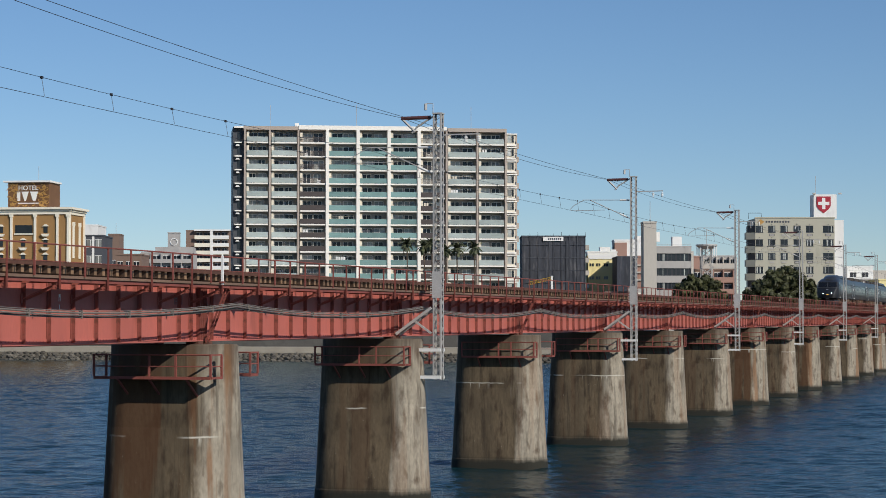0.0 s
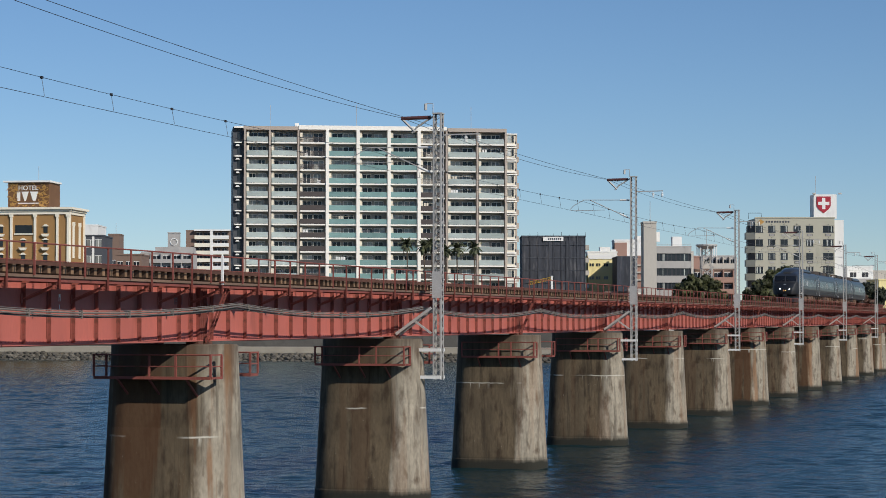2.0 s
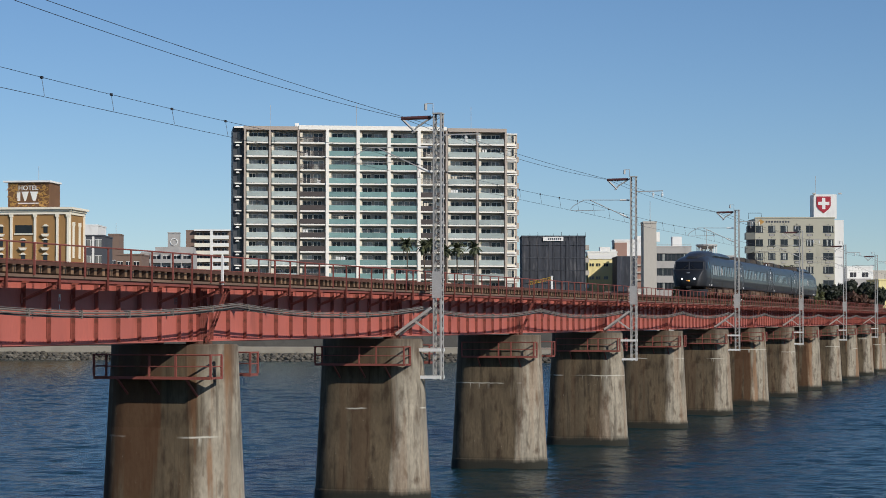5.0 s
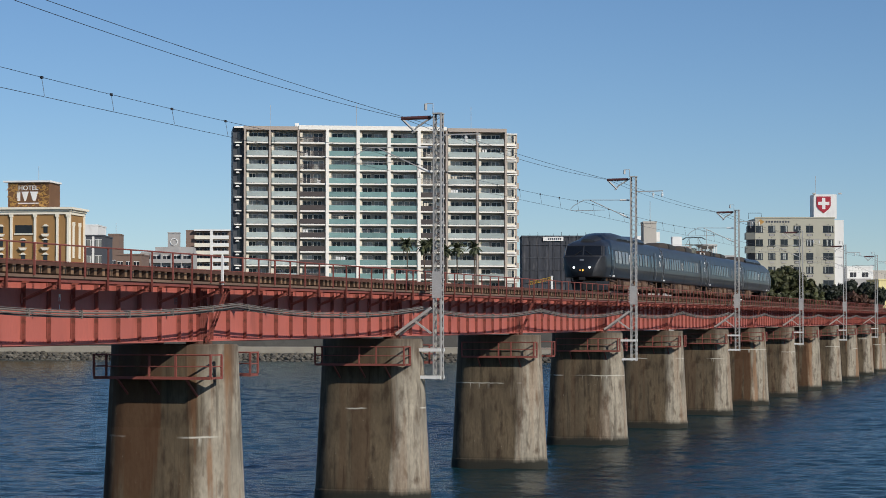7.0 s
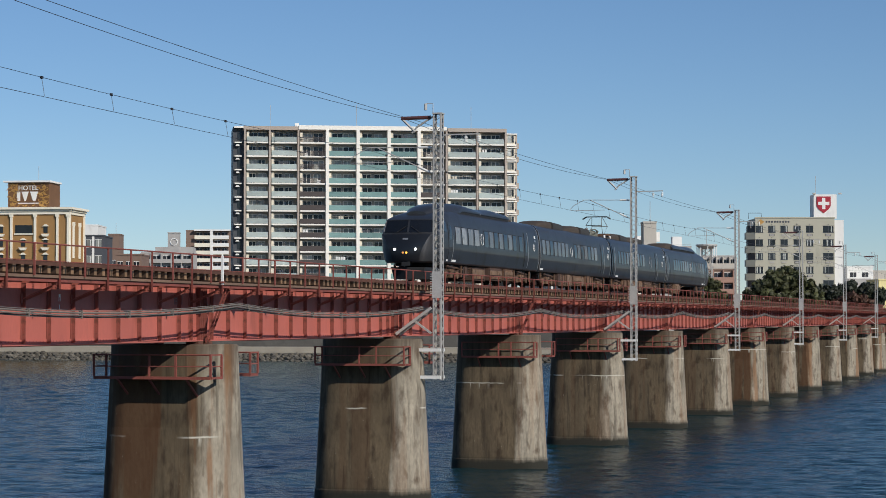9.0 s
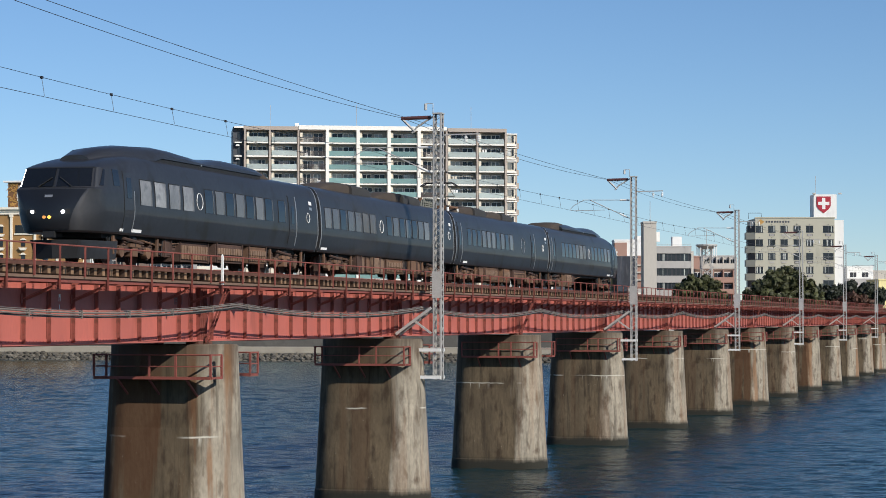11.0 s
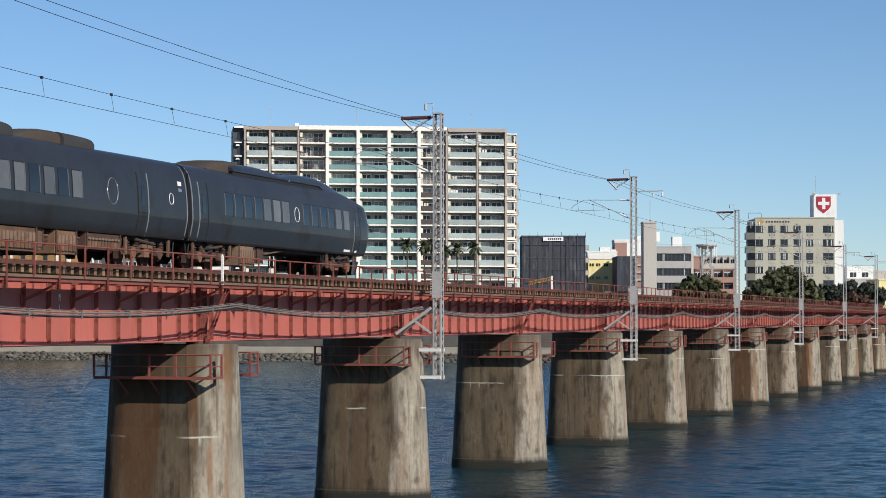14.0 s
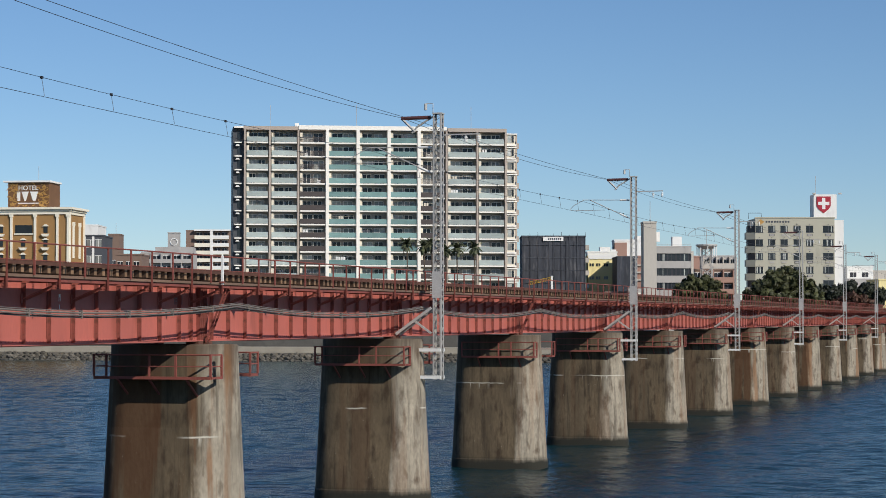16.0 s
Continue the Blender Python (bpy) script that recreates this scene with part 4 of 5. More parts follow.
    t, w = building("grey_frame_flats", "grey framed flats behind", 62.6, 70.5, 520, 23.2, M_GREY)
    storeys(t, w, 5, 2.7, 23.2, M_LCONC, 1.3, 5)
    t, w = building("tan_house", "small tan tiled house", 59.0, 61.2, 515, 23.0, M_PINK, depth=6)


def hospital():
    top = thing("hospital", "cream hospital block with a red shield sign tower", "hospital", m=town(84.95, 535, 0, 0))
    z1 = 33.2
    part("front_wall", Shape().box(-7.6, 12.06, 0, 14, FLOOR, z1), M_HOSP, top)
    # lighter than the cream front: the wing's sunlight is put into its colour
    part("side_wing", Shape().box(12.06, 14.5, 0.9, 13, FLOOR, z1 - 0.4), M_OFFW, top, "end wing with sunlight painted in as white")
    part("parapet", Shape().box(-7.7, 12.16, -0.12, 0.25, z1, z1 + 0.3), M_HOSP, top)
    pitch = 3.38
    for k in range(7):
        z = 29.72 - k * pitch
        for x, hw in ((-6.6, 0.9), (-3.5, 0.88), (-0.44, 0.88), (2.78, 0.88), (5.9, 0.88), (10.5, 1.28)):
            add_window(top, x - hw, x + hw, z, z + 1.55, 0, M_WIN, M_DGREY)
            for q in random.sample((-0.62, -0.2, 0.25, 0.62), random.randint(0, 2)):
                part("curtain", Shape().box(x + q * hw - 0.16, x + q * hw + 0.16, -0.05, -0.031, z + 0.05, z + 1.5), M_WINL, top)
            if x > -6:
                part("vent", Shape().box(x - 0.68, x + 0.68, -0.08, 0, z - 0.95, z - 0.4), M_HOSP if random.random() < 0.6 else M_DGREY, top)
                part("vent_grille", Shape().box(x - 0.56, x + 0.56, -0.11, -0.081, z - 0.84, z - 0.51), M_GREY, top)
            part("wall_lamp", Shape().box(x - 0.12, x + 0.12, -0.15, 0, z + 1.95, z + 2.08), M_DGREY, top)
        bay = part("corner_bay", Shape().prism([(-7.61, 0.0), (-9.7, 1.6), (-9.7, 4.0), (-7.61, 4.0)], "z", z - 1.75, z - 0.05), M_HOSP, top)
        # solid dark block added in place of the shade inside the open bay
        part("bay_opening", Shape().prism([(-7.61, 0.35), (-9.3, 1.8), (-9.3, 4.0), (-7.61, 4.0)], "z", z - 0.05, z + 1.6), M_DARK, bay)
    part("corner_top", Shape().box(-8.6, -7.61, 1.0, 4, z1 - 2.4, z1 - 0.6), M_LCONC, top)
    part("end_balconies", Shape().box(14.5, 14.9, 3, 9, FLOOR, z1 - 1.5), M_OFFW, top)
    part("roof_rail", Shape().tube([(-9.2, 0.3, z1 - 0.2), (-9.2, 0.3, z1 + 1.3), (-6.0, 0.3, z1 + 1.3), (-6.0, 0.3, z1 + 0.2)], 0.07, 5), M_DGREY, top)
    tower = part("sign_tower", Shape().box(7.2, 12.9, 1.5, 7, z1, 39.2), M_OFFW, top, "white sign tower")
    shield = [(7.9, 38.7), (11.4, 38.7), (11.4, 36.3), (10.9, 35.5), (9.65, 34.55), (8.4, 35.5), (7.9, 36.3)]
    sh = part("shield", Shape().prism(shield, "y", 1.36, 1.49), M_SHIELD, tower, "dark red shield emblem")
    part("cross", Shape().box(9.25, 10.05, 1.30, 1.355, 35.55, 38.35).box(8.25, 9.249, 1.30, 1.355, 36.55, 37.35).box(10.051, 11.05, 1.30, 1.355, 36.55, 37.35), M_OFFW, sh)
    part("aerial", Shape().tube([(7.95, 3, 39.2), (7.95, 3, 43.9)], 0.06, 5), M_STEEL, tower)
    for x in (7.3, 13.7):
        part("floodlight", Shape().box(x - 0.4, x + 0.4, 1.2, 1.6, 39.2, 39.6), M_STEEL, tower)
    bars = Shape()
    for k in range(9):
        bars.box(-5.0 + k * 0.68, -4.55 + k * 0.68, -0.04, 0, 32.1, 32.55)
    part("sign_bars", bars, M_DGREY, top)
    ring = [(-6.2, 33.0), (-5.3, 32.3), (-6.2, 31.6), (-7.1, 32.3)]
    part("sign_mark", Shape().prism(ring, "y", -0.05, 0), M_GOLD, top)


def town_right():
    t, w = building("white_low_building", "white two-storey building behind trees", 102, 108.5, 545, 21.2, M_OFFW)
    for x in (-2.6, 0.4):
        add_window(t, x, x + 1.6, 18.8, 20.0, 0, M_DARK)
    part("blue_wall", Shape().box(-w, w - 1, -2.2, -0.2, FLOOR, 18.4), M_GREY, t)
    t, w = building("yellow_low_house", "small pale yellow house", 98.8, 106, 490, 17.0, M_YEL)
    t, w = building("far_block", "distant pale concrete block", 110, 124, 560, 20.5, M_LCONC)


def crane_boom():
    top = thing("crane_boom", "yellow lattice crane boom by the netted building", "crane boom", m=town(18.3, 452, 15.4))
    for y, z in ((0, 0), (0, 0.55), (0.5, 0.28)):
        part("chord", Shape().tube([(-0.4, y, z), (4.4, y, z + 1.1)], 0.06, 5), M_CRANE, top)
    for k in range(8):
        x = -0.2 + k * 0.55
        part("brace", Shape().tube([(x, 0, x * 0.23), (x + 0.3, 0, x * 0.23 + 0.62)], 0.045, 4), M_CRANE, top)
    part("mast", Shape().box(4.3, 4.7, 0, 0.4, -9.7, 1.9), M_OFFW, top)


M_CRANE = mat("yellow_crane_paint", (0.55, 0.33, 0.03), 0.5)
crane_boom()
apartment_tower()
hotel()
town_left()
town_mid()
hospital()
town_right()


# ---- trees ----
def leaf_mat(name, color):
    m = mat(name, color, 0.65, 0, 0.35, 0.5, 4, 0.0, spread=0.45)
    m.node_tree.nodes["Principled BSDF"].inputs["Subsurface Weight"].default_value = 0.0
    return m


M_LEAF = leaf_mat("camphor_leaves", (0.060, 0.064, 0.020))
M_LEAFD = leaf_mat("dark_leaves", (0.024, 0.030, 0.015))
M_LEAFR = leaf_mat("reddish_leaves", (0.075, 0.032, 0.016))
M_PALM = leaf_mat("palm_leaves", (0.095, 0.105, 0.05))
M_BARK = mat("bark", (0.13, 0.10, 0.075), 0.95, 0, 0.3, 2, 12, 0.4)


def tree(name, label, u, d, lumps, leaves, material, seed, trunk_h, size=0.42):
    """A trunk with limbs under a crown of leaf clumps; lumps are (x, z, radius)."""
    rng = random.Random(seed)
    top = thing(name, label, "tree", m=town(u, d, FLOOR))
    tr = Shape().tube([(0, 0, -0.1), (0.1, 0, trunk_h * 0.5), (0, 0, trunk_h)], 0.32, 8)
    limbs = Shape()
    for x, z, r in lumps:
        limbs.tube([(0, 0, trunk_h * 0.7), (x * 0.5, rng.uniform(-0.5, 0.5), (trunk_h + z) / 2), (x, 0, z)], 0.12, 5)
    part("trunk", tr, M_BARK, top)
    part("limb", limbs, M_BARK, top)
    crown = Shape()
    clumps = []
    for x, z, r in lumps:
        for _ in range(int(10 * r)):
            v = Vector((rng.gauss(0, 1), rng.gauss(0, 1), rng.gauss(0, 1))).normalized() * r * rng.uniform(0.55, 0.95)
            clumps.append((x + v.x, v.y, z + v.z * 0.85, rng.uniform(0.5, 1.05)))
    for k in range(leaves):
        cx, cy, cz, cr = clumps[k % len(clumps)]
        n = Vector((rng.gauss(0, 1), rng.gauss(0, 1), rng.gauss(0, 1))).normalized()
        c = Vector((cx, cy, cz)) + n * cr * rng.uniform(0.6, 1.0)
        a = n.orthogonal().normalized()
        b = n.cross(a)
        tilt = rng.uniform(0, 6.28)
        a, b = a * math.cos(tilt) + b * math.sin(tilt) + n * rng.uniform(-0.5, 0.5), b * math.cos(tilt) - a * math.sin(tilt)
        s = size * rng.uniform(0.6, 1.3)
        crown.add([c - a * s, c - b * s * 0.55, c + a * s, c + b * s * 0.55], [(0, 1, 2, 3)])
    me = bpy.data.meshes.new("crown")
    me.from_pydata(crown.v, [], crown.f)
    me.materials.append(material)
    part("crown", me, None, top)
    return top


tree("broadleaf_tree", "round dark green evergreen tree on the bank", 50.5, 425, [(-3, 8.0, 1.6), (-1.5, 9.4, 1.9), (0.6, 9.7, 1.9), (2.4, 8.6, 1.8), (3.8, 7.0, 1.5), (-4.2, 6.6, 1.4), (0, 7.2, 2.6), (4.6, 5.2, 1.3)], 7000, M_LEAF, 3, 4.5)
tree("broadleaf_tree", "large spreading evergreen tree on the bank", 67.0, 428, [(-6.0, 6.4, 1.8), (-4.0, 8.4, 2.0), (-1.4, 10.4, 2.2), (1.0, 11.0, 2.2), (3.4, 10.2, 2.2), (5.4, 8.8, 2.0), (6.8, 7.0, 1.8), (0, 7.4, 3.2), (3.0, 6.4, 2.6), (-3.0, 5.8, 2.6), (-6.6, 4.4, 1.8), (7.0, 5.0, 1.8)], 13000, M_LEAF, 5, 5.0)
tree("broadleaf_tree", "evergreen tree with dark leaves", 77.0, 440, [(-3.5, 7.6, 1.8), (-1, 8.2, 1.9), (1.6, 8.0, 1.8), (3.4, 7.2, 1.7), (0, 5.6, 2.8), (-3.4, 5, 2.0), (3.4, 4.8, 2.0)], 4200, M_LEAFD, 8, 4.0)
tree("broadleaf_tree", "dark evergreen tree beside the track", 85.5, 446, [(-3.5, 8.2, 1.8), (-0.8, 8.8, 1.8), (2.0, 8.4, 1.8), (4.4, 7.6, 1.7), (0, 6.0, 2.8), (3.6, 5.2, 2.0), (-3.6, 5.2, 2.0)], 4200, M_LEAFD, 9, 4.0)
tree("autumn_tree", "low tree with reddish autumn leaves", 80.8, 425, [(-2.4, 5.6, 1.4), (-0.4, 6.4, 1.5), (1.8, 6.0, 1.5), (3.4, 5.0, 1.3), (0, 4.2, 1.8), (2.6, 3.6, 1.6)], 3400, M_LEAFR, 11, 2.5, 0.34)
tree("broadleaf_tree", "low green shrub tree on the bank", 84.5, 420, [(-4.0, 2.6, 1.4), (-1.8, 2.9, 1.4), (0.8, 3.0, 1.5), (3.2, 2.8, 1.4)], 2600, M_LEAF, 12, 1.5, 0.34)
tree("broadleaf_tree", "low green shrub tree on the bank", 59.0, 420, [(-1.8, 2.9, 1.2), (0.4, 3.4, 1.3), (2.2, 2.8, 1.2)], 1600, M_LEAFD, 14, 1.5, 0.34)


def palm(u, d, h, seed):
    rng = random.Random(seed)
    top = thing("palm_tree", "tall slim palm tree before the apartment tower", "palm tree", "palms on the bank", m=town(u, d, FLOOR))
    part("trunk", Shape().tube([(0, 0, -0.1), (0.15, 0, h * 0.5), (0.0, 0, h)], 0.17, 7), M_BARK, top)
    s = Shape()
    for k in range(46):
        a, e = rng.uniform(0, 6.28), rng.uniform(-0.9, 1.3)
        length = rng.uniform(1.6, 2.4)
        p, pts = Vector((0, 0, h)), []
        for j in range(6):
            pts.append(p.copy())
            p = p + Vector((math.cos(a) * math.cos(e), math.sin(a) * math.cos(e), math.sin(e))) * length / 5
            e -= 0.22
        side = Vector((-math.sin(a), math.cos(a), 0))
        for j in range(5):
            wa, wb = (0.1, 0.32, 0.36, 0.28, 0.16, 0.02)[j], (0.1, 0.32, 0.36, 0.28, 0.16, 0.02)[j + 1]
            dz = Vector((0, 0, -0.12))
            s.add([pts[j], pts[j] + side * wa + dz, pts[j + 1] + side * wb + dz, pts[j + 1], pts[j] - side * wa + dz, pts[j + 1] - side * wb + dz], [(0, 1, 2, 3), (0, 3, 5, 4)])
    me = bpy.data.meshes.new("frond")
    me.from_pydata(s.v, [], s.f)
    me.materials.append(M_PALM)
    part("frond", me, None, top)


for u, h, seed in ((-7.6, 16.6, 1), (-4.0, 16.2, 2), (-2.4, 16.8, 3), (0.6, 15.4, 4), (2.9, 15.7, 5), (6.6, 15.9, 6)):
    palm(u, 455, h + 1.7, seed)


# ---- train ----
def train_paint():
    m = mat("dark_metallic_train_paint", (0.085, 0.085, 0.090), 0.57, 0.87, 0.16, 0.4, 6, 0.012, (0.065, 0.058, 0.050), 0.25, spec=0.5)
    b = m.node_tree.nodes["Principled BSDF"]
    b.inputs["Coat Weight"].default_value, b.inputs["Coat Roughness"].default_value = 0.35, 0.10
    return m


M_TRAIN = train_paint()
M_GEAR = mat("dark_rusty_running_gear", (0.075, 0.042, 0.030), 0.85, 0, 0.35, 2.0, 18, 0.2)
M_BOX = mat("tan_dusty_equipment_case", (0.21, 0.135, 0.088), 0.85, 0, 0.22, 1.0, 12, 0.15, (0.10, 0.06, 0.04), 0.3)
M_SHROUD = mat("shaded_grey_roof_case", (0.040, 0.037, 0.034), 0.75, 0, 0.2, 1.2, 14, 0.1)
M_INSUL = mat("dusty_grey_green_insulator", (0.20, 0.20, 0.165), 0.6, 0, 0.3, 4, 20, 0.05)
M_FRONT = mat("black_cab_panel", (0.014, 0.015, 0.018), 0.3, 0, 0.15, 0.8, 8, 0.0)
M_ROOF = mat("roof_shroud_brown", (0.062, 0.046, 0.033), 0.8, 0, 0.2, 1.2, 14, 0.1)
M_DUST = mat("brake_dust_brown_gear", (0.155, 0.086, 0.050), 0.85, 0, 0.3, 1.6, 16, 0.2, spread=0.3)
M_BLACK = mat("black_rubber_and_shade", (0.015, 0.015, 0.016), 0.7, 0, 0.2, 2, 10, 0.0)
M_TGLASS = glassy("tinted_train_glass", (0.010, 0.011, 0.013), 0.06, 0.65)
M_TBLIND = mat("blind_behind_glass", (0.115, 0.112, 0.106), 0.12, 0, 0.15, 1, 6, 0.0, spread=0.35)
M_TPALE = mat("pale_blind_behind_glass", (0.23, 0.225, 0.22), 0.15, 0, 0.3, 0.9, 5, 0.0, (0.12, 0.12, 0.12), 0.25, spread=0.2)
M_TRIM = mat("silver_trim", (0.42, 0.42, 0.42), 0.35, 0.6, 0.1, 2, 10, 0.0)
M_WFRAME = mat("dull_window_frame", (0.16, 0.16, 0.16), 0.45, 0.3, 0.1, 2, 10, 0.0)
M_LAMP = glow("white_headlight", (1.0, 0.97, 0.9), 9.0)
M_FOG = glow("yellow_headlight", (1.0, 0.45, 0.05), 3.0)
M_FOGDIM = glow("dim_yellow_headlight", (0.8, 0.35, 0.08), 0.6)

SECTION = [(0.97, 1.30), (1.03, 1.355), (1.3, 1.41), (1.6, 1.468), (1.68, 1.476), (1.9, 1.474), (2.2, 1.462), (2.34, 1.455), (2.40, 1.451), (2.6, 1.434), (2.8, 1.408),
           (2.95, 1.382), (3.04, 1.362), (3.15, 1.335), (3.3, 1.28), (3.44, 1.195), (3.54, 1.10), (3.61, 0.97), (3.67, 0.76), (3.71, 0.5), (3.73, 0.2)]
# the cab's face by height: how far back it stands, half its width, and the depth of the cheek behind its edge
NOSE = [(0.97, 0.06), (1.1, -0.08), (1.5, -0.10), (1.9, -0.04), (2.2, 0.08), (2.34, 0.16), (2.40, 0.44), (3.04, 0.72), (3.15, 1.0), (3.3, 1.5), (3.44, 2.1), (3.54, 2.6), (3.61, 3.0), (3.67, 3.4), (3.73, 3.8)]
FACE = [(0.97, 0.70), (1.3, 0.76), (1.68, 0.90), (2.2, 1.18), (2.34, 1.28), (2.40, 1.31), (3.04, 1.23), (3.15, 1.15), (3.3, 1.0), (3.44, 0.82), (3.54, 0.66), (3.61, 0.5), (3.67, 0.35), (3.73, 0.08)]
CHEEK = [(0.97, 1.05), (1.68, 1.0), (2.34, 0.85), (2.40, 0.75), (3.04, 0.7), (3.3, 1.3), (3.73, 1.2)]


def along(table, z):
    for (za, a), (zb, b) in zip(table, table[1:]):
        if z <= zb:
            return a + (b - a) * max(0.0, (z - za) / (zb - za))
    return table[-1][1]


def nose_point(s, z, out=0.0):
    """A place on the cab's front: s from -1 to 1 across it, the flat face within a half, the cheeks beyond."""
    w, f, face = along(SECTION, z), along(NOSE, z), along(FACE, z)
    a, sgn = min(abs(s) * 2, 1.0), 1 if s >= 0 else -1
    x, y = face * a, f + 0.16 * a * a
    if abs(s) > 0.5:
        u = (abs(s) - 0.5) * 2
        x += (w - face) * (0.3 * u + 0.7 * math.sin(u * math.pi / 2))
        y += along(CHEEK, z) * (0.5 * u + 0.5 * (1 - math.cos(u * math.pi / 2)))
    return (sgn * (x + (out * 0.8 if abs(s) > 0.5 else 0.0)), y - out, z)


def nose_patch(s0, s1, z0, z1, out=0.018, cols=6, rows=5, s0_top=None, s1_top=None):
    """A thin sheet that lies on the cab's front."""
    s0_top, s1_top = s0 if s0_top is None else s0_top, s1 if s1_top is None else s1_top
    v, f = [], []
    for j in range(rows + 1):
        t = j / rows
        for i in range(cols + 1):
            a, b = s0 + (s0_top - s0) * t, s1 + (s1_top - s1) * t
            v.append(nose_point(a + (b - a) * i / cols, z0 + (z1 - z0) * t, out))
    for j in range(rows):
        for i in range(cols):
            k = j * (cols + 1) + i
            f.append((k, k + 1, k + cols + 2, k + cols + 1))
    return Shape().add(v, f)


def side_strip(y0, y1, z0, z1, out, rows=4, sgn=1):
    """A thin panel that follows the curved side."""
    s = Shape()
    if sgn:
        o = len(s.v)
        vs = []
        for k in range(rows + 1):
            z = z0 + (z1 - z0) * k / rows
            x = along(SECTION, z)
            vs += [(sgn * (x + out), y0, z), (sgn * (x + out), y1, z), (sgn * (x - 0.02), y0, z), (sgn * (x - 0.02), y1, z)]
        f = []
        for k in range(rows):
            a, b = 4 * k, 4 * k + 4
            f += [(a, a + 1, b + 1, b), (a + 2, b + 2, b + 3, a + 3), (a, b, b + 2, a + 2), (a + 1, a + 3, b + 3, b + 1)]
        f += [(0, 2, 3, 1), (4 * rows, 4 * rows + 1, 4 * rows + 3, 4 * rows + 2)]
        s.add(vs, f)
    return s


def panels(name, y0, y1, z0, z1, out, rows, material, body, label=""):
    """The same panel on both sides, each its own part."""
    return [part(name, side_strip(y0, y1, z0, z1, out, rows, sgn), material, body, label) for sgn in (1, -1)]


def window_pair(body, y, w=0.70, z0=1.98, z1=2.80, blind=False):
    for sgn in (1, -1):
        part("window", side_strip(y - w / 2, y + w / 2, z0, z1, 0.010, 4, sgn), M_TPALE if blind == 2 else M_TBLIND if blind else M_TGLASS, body, "pale blind behind the pane" if blind else "")
        part("window_frame", side_strip(y + w / 2 + 0.002, y + w / 2 + 0.05, z0, z1, 0.018, 4, sgn), M_WFRAME, body)
        part("window_rubber", side_strip(y - w / 2 - 0.04, y - w / 2 - 0.002, z0 - 0.03, z1 + 0.03, 0.012, 4, sgn), M_BLACK, body)
        part("window_rubber", side_strip(y - w / 2, y + w / 2, z1 + 0.002, z1 + 0.035, 0.014, 1, sgn), M_BLACK, body)


def ring_mark(body, y, z, r, material):
    s = Shape()
    for sgn in (1, -1):
        pts = []
        for k in range(25):
            a = k * math.pi / 12
            zz = z + r * math.sin(a)
            pts.append((sgn * (along(SECTION, zz) + 0.008), y + r * 0.92 * math.cos(a), zz))
        s.tube(pts, 0.014, 4)
    part("ring_emblem", s, material, body, "pale ring emblem")


def door(body, y0, y1):
    panels("door", y0, y1, 1.0, 3.02, 0.006, 8, M_TRAIN, body)
    for y in (y0, y1):
        panels("door_edge", y - 0.03, y + 0.03, 0.98, 3.05, 0.018, 8, M_TRIM if y == y1 else M_BLACK, body)
    panels("door_window", (y0 + y1) / 2 - 0.14, (y0 + y1) / 2 + 0.14, 1.95, 2.65, 0.014, 4, M_TGLASS, body)


